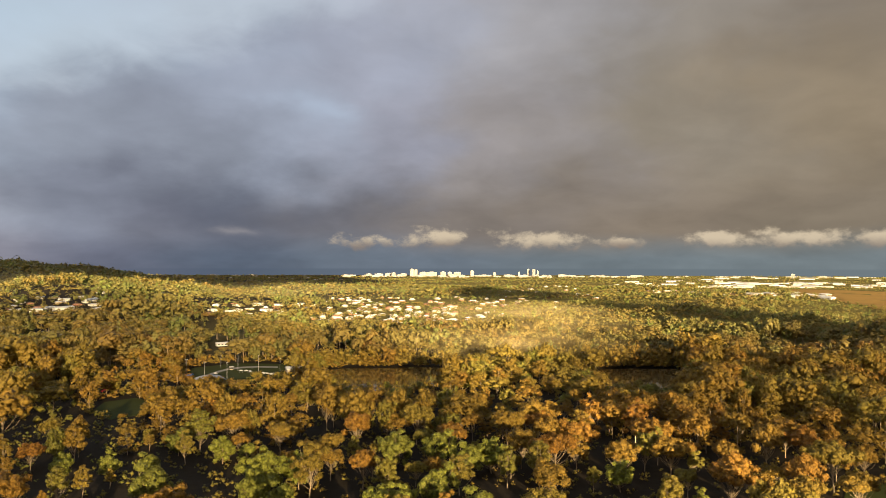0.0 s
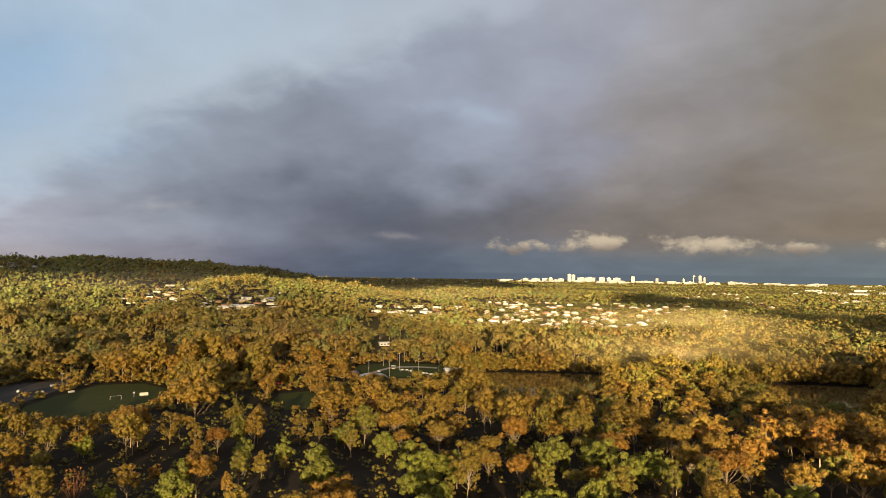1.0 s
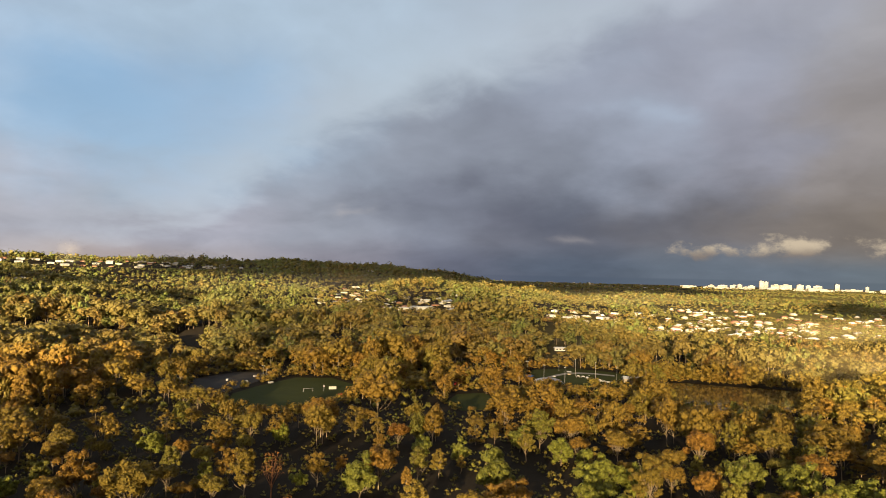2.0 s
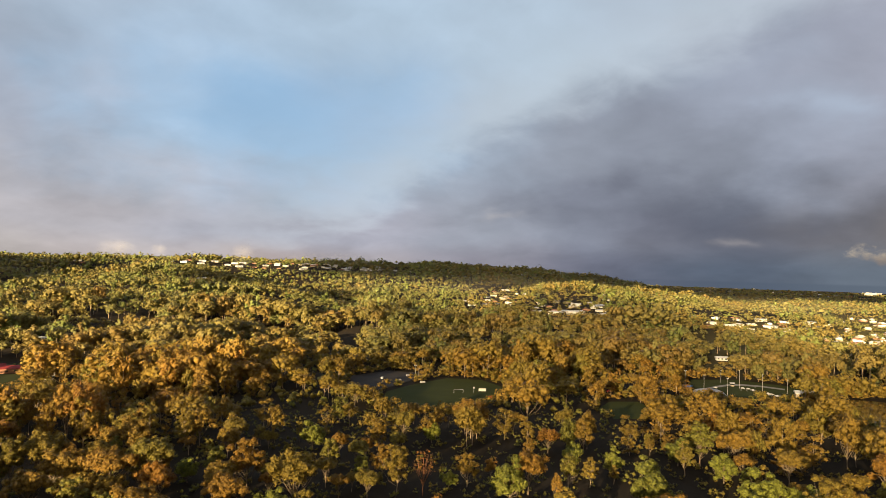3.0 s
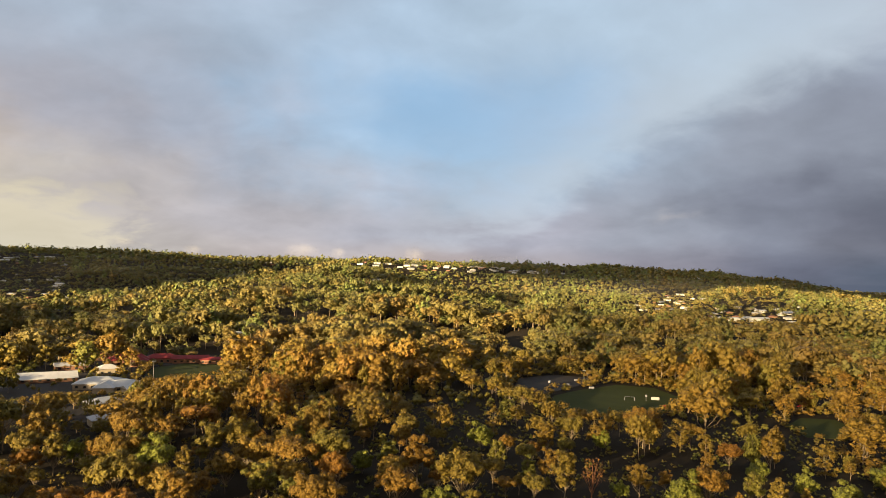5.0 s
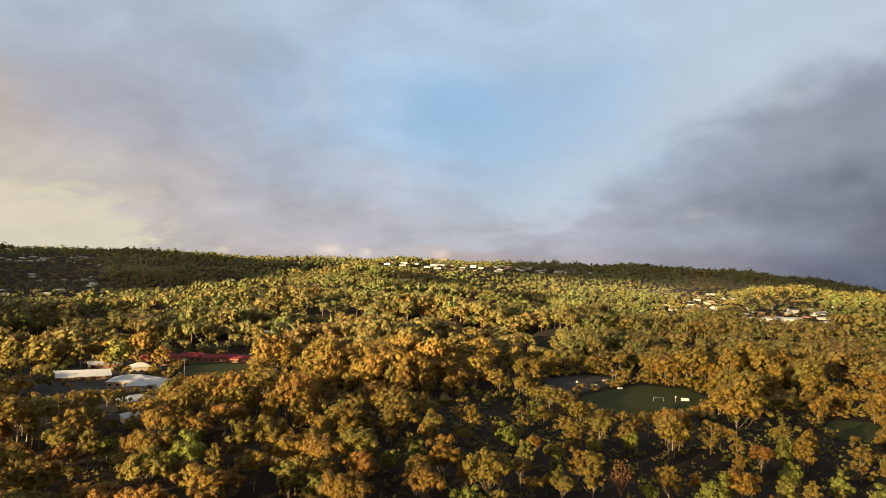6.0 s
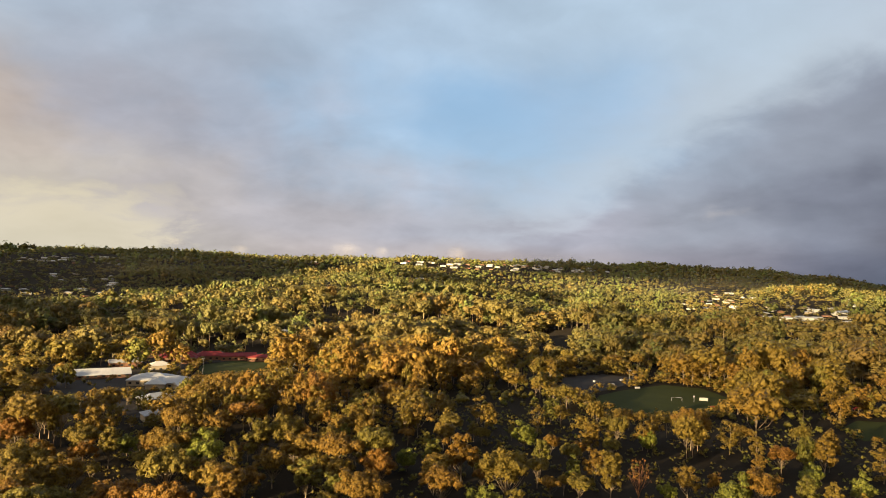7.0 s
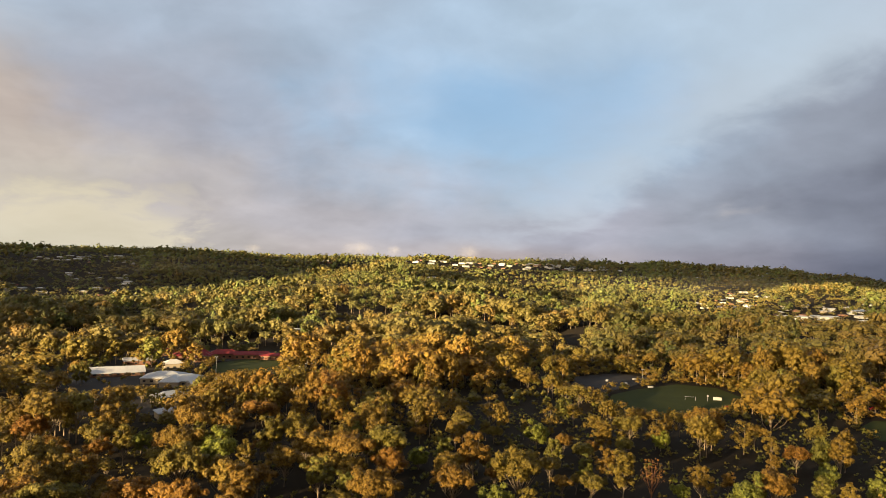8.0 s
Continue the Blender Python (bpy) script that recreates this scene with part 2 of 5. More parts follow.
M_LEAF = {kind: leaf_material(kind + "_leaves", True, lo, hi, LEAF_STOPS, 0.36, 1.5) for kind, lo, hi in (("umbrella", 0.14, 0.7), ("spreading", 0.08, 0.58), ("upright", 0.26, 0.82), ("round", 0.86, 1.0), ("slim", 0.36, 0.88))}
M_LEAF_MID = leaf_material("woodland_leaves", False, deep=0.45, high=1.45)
M_LEAF_HAZED = leaf_material("distant_woodland_leaves", False, stops=HAZED_STOPS, deep=0.58, high=1.3)
M_BARK = two_tone("pale_bark", (0.30, 0.235, 0.16), (0.15, 0.115, 0.075), 1.2, 0.85, 0.1, 0.02)
M_BARK_RED = two_tone("rusty_bark", (0.20, 0.095, 0.05), (0.12, 0.06, 0.035), 1.2, 0.85, 0.1, 0.02)


def ground_material():
    m, k, bsdf = material("forest_floor_and_pasture", 0.95, 0.05)
    where = k.add("ShaderNodeTexCoord").outputs["Object"]
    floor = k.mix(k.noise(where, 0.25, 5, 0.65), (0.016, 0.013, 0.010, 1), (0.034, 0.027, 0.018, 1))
    # dry grass, brightened so that yellow haze between far trees is in its colour
    grass = k.mix(k.noise(where, 0.02, 6, 0.6), (0.150, 0.118, 0.038, 1), (0.095, 0.090, 0.028, 1))
    far = k.add("ShaderNodeVectorMath", {0: where}, operation="LENGTH").outputs["Value"]
    edge = k.math("ADD", far, k.math("MULTIPLY", k.noise(where, 0.004, 4, 0.6), 1400.0))
    open_land = k.add("ShaderNodeMapRange", {0: edge, 1: 1350.0, 2: 1600.0}).outputs[0]
    east = k.add("ShaderNodeMapRange", {0: k.add("ShaderNodeSeparateXYZ", {0: where}).outputs[0], 1: -420.0, 2: -60.0}).outputs[0]
    open_land = k.math("MULTIPLY", open_land, east)
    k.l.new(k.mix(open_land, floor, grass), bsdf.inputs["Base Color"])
    k.l.new(k.add("ShaderNodeBump", {"Height": k.noise(where, 0.8, 5, 0.6), "Strength": 0.5, "Distance": 0.4}).outputs[0], bsdf.inputs["Normal"])
    return m


M_GROUND = ground_material()
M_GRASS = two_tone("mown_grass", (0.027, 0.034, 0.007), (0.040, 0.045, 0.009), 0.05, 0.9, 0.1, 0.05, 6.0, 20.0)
M_DRY = two_tone("dry_grass", (0.27, 0.165, 0.045), (0.20, 0.125, 0.036), 0.008, 0.9, 0.1, 0.2, 6.0, 12.0)
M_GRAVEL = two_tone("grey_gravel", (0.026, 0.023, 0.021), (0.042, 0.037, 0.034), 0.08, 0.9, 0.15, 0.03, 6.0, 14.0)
M_PATH = two_tone("pale_concrete", (0.24, 0.22, 0.19), (0.17, 0.16, 0.14), 0.3, 0.85, 0.2, 0.01)
M_WHITE = two_tone("white_painted_wall", (0.42, 0.41, 0.38), (0.33, 0.32, 0.29), 0.25, 0.7, 0.3)
# white towers greyed in their colour, in place of haze before them
M_HAZY = two_tone("weathered_white_concrete", (0.29, 0.28, 0.27), (0.22, 0.21, 0.205), 0.05, 0.8, 0.2)
M_CREAM = two_tone("cream_rendered_wall", (0.32, 0.27, 0.20), (0.25, 0.21, 0.16), 0.3, 0.8, 0.2)
M_BRICK = two_tone("brown_brick_wall", (0.26, 0.14, 0.09), (0.19, 0.10, 0.07), 0.8, 0.9, 0.1)
M_TIN = two_tone("pale_metal_roof", (0.46, 0.46, 0.45), (0.34, 0.34, 0.34), 0.15, 0.45, 0.4)
M_TIN_GREY = two_tone("grey_metal_roof", (0.34, 0.34, 0.34), (0.25, 0.25, 0.26), 0.2, 0.5, 0.4)
M_TILE_RED = two_tone("red_roof", (0.22, 0.028, 0.028), (0.15, 0.021, 0.022), 0.2, 0.7, 0.2)
M_TILE_BROWN = two_tone("brown_tile_roof", (0.20, 0.11, 0.075), (0.13, 0.075, 0.055), 0.6, 0.85, 0.15)
M_STEEL = two_tone("galvanised_steel", (0.28, 0.28, 0.29), (0.20, 0.20, 0.21), 2.0, 0.4, 0.5)
M_BLUE = two_tone("blue_sheeting", (0.06, 0.14, 0.34), (0.05, 0.11, 0.27), 0.8, 0.6, 0.3)
M_RED = two_tone("red_fabric", (0.55, 0.03, 0.03), (0.42, 0.02, 0.02), 1.0, 0.7, 0.2)


def glass_dark():
    m, k, bsdf = material("window_glass", 0.08, 0.6)
    bsdf.inputs["Base Color"].default_value = (0.03, 0.035, 0.04, 1)
    return m


M_GLASS = glass_dark()


def water():
    m, k, bsdf = material("pond_water", 0.06, 0.16)
    bsdf.inputs["Base Color"].default_value = (0.085, 0.056, 0.022, 1)
    where = k.add("ShaderNodeTexCoord").outputs["Object"]
    wave = k.noise(where, 0.6, 3, 0.5)
    k.l.new(k.add("ShaderNodeBump", {"Height": wave, "Strength": 0.06, "Distance": 0.04}).outputs[0], bsdf.inputs["Normal"])
    return m


M_WATER = water()


# ---- building blocks ----
def mesh_of(name, verts, quads, mats, which=None, tone=None, tris=None, tri_which=None, smooth=False):
    """A mesh from arrays of quads and, after them, triangles; smooth: whether the triangles are shaded so."""
    verts, quads = np.asarray(verts, np.float32), np.asarray(quads, np.int32).reshape(-1, 4)
    tris = np.zeros((0, 3), np.int32) if tris is None else np.asarray(tris, np.int32)
    me = bpy.data.meshes.new(name)
    n, m = len(quads), len(tris)
    me.vertices.add(len(verts))
    me.vertices.foreach_set("co", verts.ravel())
    me.loops.add(n * 4 + m * 3)
    me.loops.foreach_set("vertex_index", np.concatenate([quads.ravel(), tris.ravel()]))
    me.polygons.add(n + m)
    me.polygons.foreach_set("loop_start", np.concatenate([np.arange(n) * 4, n * 4 + np.arange(m) * 3]).astype(np.int32))
    if which is not None or tri_which is not None:
        a = np.zeros(n, np.int32) if which is None else np.asarray(which, np.int32)
        b = np.zeros(m, np.int32) if tri_which is None else np.asarray(tri_which, np.int32)
        me.polygons.foreach_set("material_index", np.concatenate([a, b]))
    for mat in mats:
        me.materials.append(mat)
    if tone is not None:
        me.attributes.new("tone", "FLOAT", "POINT").data.foreach_set("value", np.asarray(tone, np.float32))
    if smooth:
        me.polygons.foreach_set("use_smooth", np.concatenate([np.zeros(n, bool), np.ones(m, bool)]))
    me.update(calc_edges=True)
    return me


def part(name, bm, mat, parent, label=""):
    me = bpy.data.meshes.new(name)
    bm.to_mesh(me)
    bm.free()
    me.materials.append(mat)
    ob = new(name, me)
    ob.parent = parent
    if label:
        tagged(ob, label)
    return ob


def box(bm, x0, x1, y0, y1, z0, z1, bevel=0.0):
    made = bmesh.ops.create_cube(bm, size=1.0)["verts"]
    for v in made:
        v.co = Vector((x0 + (v.co.x + 0.5) * (x1 - x0), y0 + (v.co.y + 0.5) * (y1 - y0), z0 + (v.co.z + 0.5) * (z1 - z0)))
    if bevel:
        edges = list({e for v in made for e in v.link_edges})
        bmesh.ops.bevel(bm, geom=edges, offset=bevel, segments=1, affect="EDGES")
    return bm


def tube(points, radii, sides):
    """Rings along points: verts and quads."""
    verts, faces = [], []
    for i, (p, r) in enumerate(zip(points, radii)):
        for j in range(sides):
            a = 2 * math.pi * j / sides
            verts.append((p[0] + r * math.cos(a), p[1] + r * math.sin(a), p[2]))
    for i in range(len(points) - 1):
        for j in range(sides):
            k2 = (j + 1) % sides
            faces.append((i * sides + j, i * sides + k2, (i + 1) * sides + k2, (i + 1) * sides + j))
    return verts, faces


def rod(bm, a, b, r0, r1=None, sides=8):
    a, b = Vector(a), Vector(b)
    r1 = r0 if r1 is None else r1
    turn = (b - a).to_track_quat("Z", "Y").to_matrix()
    rings = []
    for p, r in ((a, r0), (b, r1)):
        rings.append([bm.verts.new(p + turn @ Vector((r * math.cos(2 * math.pi * j / sides), r * math.sin(2 * math.pi * j / sides), 0))) for j in range(sides)])
    for j in range(sides):
        k2 = (j + 1) % sides
        bm.faces.new((rings[0][j], rings[0][k2], rings[1][k2], rings[1][j]))
    bm.faces.new(list(reversed(rings[0])))
    bm.faces.new(rings[1])
    return bm


# ---- the lie of the land ----
CREST_AZ = [20, 24, 27, 30, 34, 40, 47, 54, 59, 63, 67, 71, 77, 84, 90, 100, 125]
CREST_EL = [-1.2, -0.5, -0.08, 0.16, 0.42, 0.55, 0.5, 0.55, 0.6, 0.4, 0.3, 0.35, 0.5, 0.5, 0.3, 0.1, -1.5]
CREST_R = [2700, 2700, 2700, 2650, 2550, 2400, 2200, 2000, 1850, 1900, 1950, 2000, 1950, 1900, 1900, 1900, 1900]
FOOT_R = [1300, 1250, 1200, 1150, 1150, 1250, 1420, 1560, 1600, 1580, 1480, 1330, 1180, 1080, 1050, 1050, 1050]
# the spur in front of the ridge: bearing, distance and height of its crest, distance of its foot
SPUR_AZ = [38, 43, 46, 49, 52, 55, 57, 59, 62, 65.4, 70, 73, 77, 81, 86, 95, 120]
SPUR_R = [950, 1000, 1060, 1150, 1250, 1390, 1520, 1650, 1560, 1420, 1230, 1120, 1050, 1000, 960, 950, 950]
SPUR_Z = [4, 12, 18, 28, 37, 49, 60, 76, 70, 61, 41, 25, 17, 12, 8, 6, 0]
SPUR_FOOT = [760, 740, 720, 700, 680, 650, 640, 640, 640, 640, 680, 720, 760, 780, 780, 780, 780]


def ease(t):
    t = np.clip(t, 0, 1)
    return t * t * (3 - 2 * t)


def polar(x, y):
    return np.degrees(np.arctan2(-np.asarray(x, float), np.asarray(y, float))), np.hypot(x, y)


def height(x, y):
    """Ground height in metres, for numbers or arrays."""
    az, r = polar(x, y)
    # coastal plain, rising slowly
    z = 22.0 * np.clip((r - 1300) / 3500, 0, 1) * ease((60 - np.abs(az)) / 30)
    # the long ridge
    on = ease((az - 19) / 5) * ease((122 - az) / 20)
    cr, fr = np.interp(az, CREST_AZ, CREST_R), np.interp(az, CREST_AZ, FOOT_R)
    top = np.maximum(EYE + cr * np.tan(np.radians(np.interp(az, CREST_AZ, CREST_EL))) - 13.0, 0)
    up = np.clip((r - fr) / (cr - fr), 0, 1)
    ridge = top * (0.55 * ease(up) + 0.45 * up) * (1 - 0.25 * ease((r - cr) / 1500))
    z = np.maximum(z, on * ridge)
    # the spur, steeper behind than in front
    sr, sz, sf = np.interp(az, SPUR_AZ, SPUR_R), np.interp(az, SPUR_AZ, SPUR_Z), np.interp(az, SPUR_AZ, SPUR_FOOT)
    rise = np.clip((r - sf) / (sr - sf), 0, 1)
    back = np.exp(-((np.maximum(r - sr, 0) / 190) ** 2))
    z = np.maximum(z, sz * (0.5 * ease(rise) + 0.5 * rise) * back * ease((az - 36) / 7) * ease((122 - az) / 20))
    # gullies down its face
    z = z - 7.0 * ease(rise * 2) * (az > 38) * (r < sr + 100) * np.clip(np.sin(np.radians(az) * 34 + r / 210), 0, 1) ** 2
    # the knoll with houses
    d = np.where(az > 27.5, (az - 27.5) / 6.0, (az - 27.5) / 12.0)
    knoll = 47 * np.exp(-(d**2) - ((r - 1480) / 420) ** 2)
    z = np.where(r > 700, np.maximum(z, knoll) + 0.25 * np.minimum(z, knoll), z)
    # small swells, none on the flat by the pond and the fields
    swell = 2.2 * np.sin(x / 97 + 1.3) * np.sin(y / 113 + 0.4) + 1.2 * np.sin(x / 41 + y / 63)
    return z + swell * ease((r - 640) / 300)


def at(az, r, up=0.0):
    a = radians(az)
    x, y = -math.sin(a) * r, math.cos(a) * r
    return Vector((x, y, float(height(x, y)) + up))


def on_sight(az, el, up=4.0, start=300.0):
    """The place on the ground, seen from the start of the path at that bearing and angle."""
    slope = math.tan(radians(el))
    r = start
    while r < 4700:
        p = at(az, r)
        if p.z + up >= EYE + slope * r:
            return p, r
        r += 6.0
    return at(az, 4700), 4700.0


def ring_sheet(name, outline, up, mat, label, category):
    """A flat sheet, thick enough to stand proud, over an outline of bearing and distance."""
    bm = bmesh.new()
    top = [bm.verts.new(Vector((-math.sin(radians(a)) * r, math.cos(radians(a)) * r, up))) for a, r in outline]
    face = bm.faces.new(top)
    bm.normal_update()
    if face.normal.z < 0:
        face.normal_flip()
    out = bmesh.ops.extrude_face_region(bm, geom=[face])["geom"]
    for v in out:
        if isinstance(v, bmesh.types.BMVert):
            v.co.z = up
    for v in top:
        v.co.z = up - 0.3
    bmesh.ops.recalc_face_normals(bm, faces=bm.faces[:])
    ob = part(name, bm, mat, None)
    return tagged(ob, label, category, kind="structure")


POND = [(10.2, 583), (8.0, 590), (5.5, 588), (2.0, 592), (-1.2, 590), (-2.4, 560), (-1.0, 520), (0.5, 500), (3.5, 482), (7.0, 478), (9.5, 510)]
LAGOON = [(-12.6, 596), (-15.0, 606), (-18.5, 616), (-19.5, 585), (-18.8, 520), (-15.0, 498), (-12.5, 515), (-11.9, 560)]
FIELD = [(43.6, 456), (43.2, 490), (41.4, 518), (38.4, 556), (35.6, 552), (33.8, 520), (34.0, 478), (35.6, 446), (38.0, 430), (41.0, 428)]
CARPARK = [(46.5, 500), (46.0, 560), (43.0, 590), (40.2, 580), (40.6, 556), (42.6, 515), (44.2, 492)]
COURT = [(20.2, 560), (19.6, 620), (16.5, 640), (12.6, 625), (11.4, 590), (12.2, 552), (16.0, 530), (19.0, 530)]
COURT_BIT = [(26.6, 455), (25.6, 487), (23.5, 494), (22.2, 470), (23.0, 438), (25.2, 430)]
CLEARING = [(-29.4, 290), (-31.0, 286), (-34.0, 290), (-34.5, 322), (-31.5, 326), (-29.6, 312)]
SCHOOL_LAWN = [(75.0, 530), (74.2, 590), (72.0, 612), (69.2, 600), (68.6, 560), (70.0, 528), (73.0, 512)]
SCHOOL_YARD = [(86.0, 520), (85.0, 600), (79.0, 690), (69.2, 660), (70.0, 618), (74.8, 600), (75.4, 530), (75.0, 480), (76.0, 420), (79.0, 400), (80.5, 440)]


def inside(outline, az, r, grow=0.0):
    """Whether places lie in an outline of bearing and distance (arrays)."""
    x, y = -np.sin(np.radians(az)) * r, np.cos(np.radians(az)) * r
    pts = [(-math.sin(radians(a)) * d, math.cos(radians(a)) * d) for a, d in outline]
    cx, cy = sum(p[0] for p in pts) / len(pts), sum(p[1] for p in pts) / len(pts)
    hit = np.zeros(np.shape(x), bool)
    for i in range(len(pts)):
        (x0, y0), (x1, y1) = pts[i - 1], pts[i]
        x0, y0, x1, y1 = [c + (v - c) * (1 + grow) for v, c in ((x0, cx), (y0, cy), (x1, cx), (y1, cy))]
        cross = ((y0 > y) != (y1 > y)) & (x < (x1 - x0) * (y - y0) / (y1 - y0 + 1e-9) + x0)
        hit ^= cross
    return hit


def make_ground():
    rings = np.concatenate([[0.0], np.geomspace(20, 4900, 110)])
    turns = 300
    a = np.linspace(0, 2 * math.pi, turns, endpoint=False)
    x, y = -np.outer(rings, np.sin(a)), np.outer(rings, np.cos(a))
    z = height(x, y)
    az, r = polar(x, y)
    z = np.where(inside(POND, az, r) | inside(LAGOON, az, r), z - 1.2, z)
    verts = np.stack([x, y, z], -1).reshape(-1, 3)
    i, j = np.meshgrid(np.arange(len(rings) - 1), np.arange(turns), indexing="ij")
    k2 = (j + 1) % turns
    faces = np.stack([i * turns + j, i * turns + k2, (i + 1) * turns + k2, (i + 1) * turns + j], -1).reshape(-1, 4)[:, ::-1]
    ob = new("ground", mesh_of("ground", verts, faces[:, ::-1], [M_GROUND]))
    ob.data.polygons.foreach_set("use_smooth", np.ones(len(faces), bool))
    tagged(ob, "dark leaf-littered forest floor under the gum trees", "ground", kind="structure")


make_ground()
ring_sheet("pond", POND, 0.05, M_WATER, "still brown pond water between gum trees", "pond")
ring_sheet("lagoon", LAGOON, 0.05, M_WATER, "small dark lagoon in the shade of gum trees", "pond")
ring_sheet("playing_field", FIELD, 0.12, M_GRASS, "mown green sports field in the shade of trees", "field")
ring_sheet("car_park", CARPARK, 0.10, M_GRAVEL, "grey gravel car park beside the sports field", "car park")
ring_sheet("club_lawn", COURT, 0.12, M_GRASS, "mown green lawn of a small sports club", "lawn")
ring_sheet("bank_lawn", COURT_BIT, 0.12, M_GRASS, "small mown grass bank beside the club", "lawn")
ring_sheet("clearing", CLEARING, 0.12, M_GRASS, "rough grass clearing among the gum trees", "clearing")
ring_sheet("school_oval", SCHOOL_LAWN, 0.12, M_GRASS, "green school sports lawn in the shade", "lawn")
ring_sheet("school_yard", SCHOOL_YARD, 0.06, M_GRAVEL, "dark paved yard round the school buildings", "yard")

# ---- woods ----
rng = np.random.default_rng(7)


def crown_cards(seed, spread, tall, base, lobes, cards, size, droop=0.25, jitter=0.3):
    """Leaf sprays of one crown: the outer skin of billowing lobes heaped into a dome. Gives verts (n, 3, 3) and the lobes' middles."""
    g = np.random.default_rng(seed)
    n = np.arange(lobes)
    zz = 1 - (1 + droop) * (n + 0.5) / lobes
    ang = n * 2.39996 + g.uniform(0, 6)
    flat = np.sqrt(np.maximum(1 - zz**2, 0))
    dirs = np.stack([flat * np.cos(ang), flat * np.sin(ang), zz], -1) + g.normal(0, 0.12, (lobes, 3))
    near, far = (0.42, 0.92) if lobes > 20 else (0.5, 0.78)
    centre = dirs * g.uniform(near, far, (lobes, 1)) * (spread, spread, tall) + (0, 0, base)
    lean = 1 + 0.2 * np.sin(np.arctan2(centre[:, 1], centre[:, 0]) * 2 + g.uniform(0, 6))
    centre[:, :2] *= lean[:, None]
    rad = spread * g.uniform(0.28, 0.48, lobes) * (10 / lobes) ** (0.38 if lobes > 20 else 0.3)
    if lobes < 3:
        centre = np.array([(0.45 * spread * i - 0.1 * spread, 0.3 * spread * i, base - 0.1 * tall + 0.12 * tall * i) for i in range(lobes)])
        rad = spread * np.array([0.85, 0.62])[:lobes]
    zf = 0.85 if lobes > 2 else 1.05 * tall / spread
    many = cards * 3
    which = g.choice(lobes, many, p=rad**2 / (rad**2).sum())
    d = g.normal(0, 1, (many, 3))
    d[:, 2] += 0.35
    d /= np.linalg.norm(d, axis=-1, keepdims=True)
    # small tufts raise and sink the skin
    tuft = 1 + 0.13 * np.sin(d[:, 0] * 7 + which) * np.sin(d[:, 1] * 7 + 2 * which) * np.sin(d[:, 2] * 6 + which * 3) + g.normal(0, 0.05, many)
    pos = centre[which] + d * (rad[which] * tuft)[:, None] * (1, 1, zf)
    gap = np.linalg.norm((pos[:, None] - centre[None]) / (rad[None, :, None] * np.array((1, 1, zf))), axis=-1)
    gap[np.arange(many), which] = 9
    keep = np.nonzero(gap.min(1) > 0.86)[0][:cards]
    d, pos, m = d[keep], pos[keep], len(keep)
    out = pos - (0, 0, base - 0.4 * tall)
    out /= np.linalg.norm(out, axis=-1, keepdims=True)
    nor = d + 0.45 * out + g.normal(0, jitter, d.shape)
    nor /= np.linalg.norm(nor, axis=-1, keepdims=True)
    side = np.cross(nor, g.normal(0, 1, d.shape))
    side /= np.linalg.norm(side, axis=-1, keepdims=True)
    along = np.cross(nor, side)
    s = size * g.uniform(0.6, 1.3, (m, 1))
    wide = g.uniform(0.55, 0.95, (m, 1))
    q = np.stack([pos + along * s * 1.2, pos + side * s * wide - along * s * 0.6, pos - side * s * wide - along * s * 0.5 - nor * s * 0.15], 1)
    return q, centre, rad, zf


def ico():
    bm = bmesh.new()
    bmesh.ops.create_icosphere(bm, subdivisions=1, radius=1.0)
    v = np.array([p.co[:] for p in bm.verts])
    f = np.array([[p.index for p in q.verts] for q in bm.faces])
    bm.free()
    return v, f


ICO_V, ICO_F = ico()
OCT_V = np.array([(1, 0, 0), (0, 1, 0), (-1, 0, 0), (0, -1, 0), (0, 0, 1), (0, 0, -1)], float)
OCT_F = np.array([(0, 1, 4), (1, 2, 4), (2, 3, 4), (3, 0, 4), (1, 0, 5), (2, 1, 5), (3, 2, 5), (0, 3, 5)])


def lobe_mesh(seed, centre, rad, part_of=0.9, rugged=0.3, zf=0.85, coarse=False):
    """The leafy mass inside each lobe: knobbly closed shapes, verts and triangles."""
    g = np.random.default_rng(seed + 7)
    base_v, base_f = (OCT_V, OCT_F) if coarse else (ICO_V, ICO_F)
    turn = g.uniform(0, 6.28, len(centre))
    c, s = np.cos(turn)[:, None], np.sin(turn)[:, None]
    v = base_v[None] * (1 + g.uniform(-rugged, rugged * 0.8, (len(centre), len(base_v), 1)))
    v = np.stack([v[..., 0] * c - v[..., 1] * s, v[..., 0] * s + v[..., 1] * c, v[..., 2] * zf], -1)
    stretch = g.uniform(0.85, 1.2, (len(centre), 3))
    v = v * (rad * part_of)[:, None, None] * stretch[:, None] + centre[:, None]
    f = base_f[None] + (np.arange(len(centre)) * len(base_v))[:, None, None]
    return v.reshape(-1, 3), f.reshape(-1, 3)


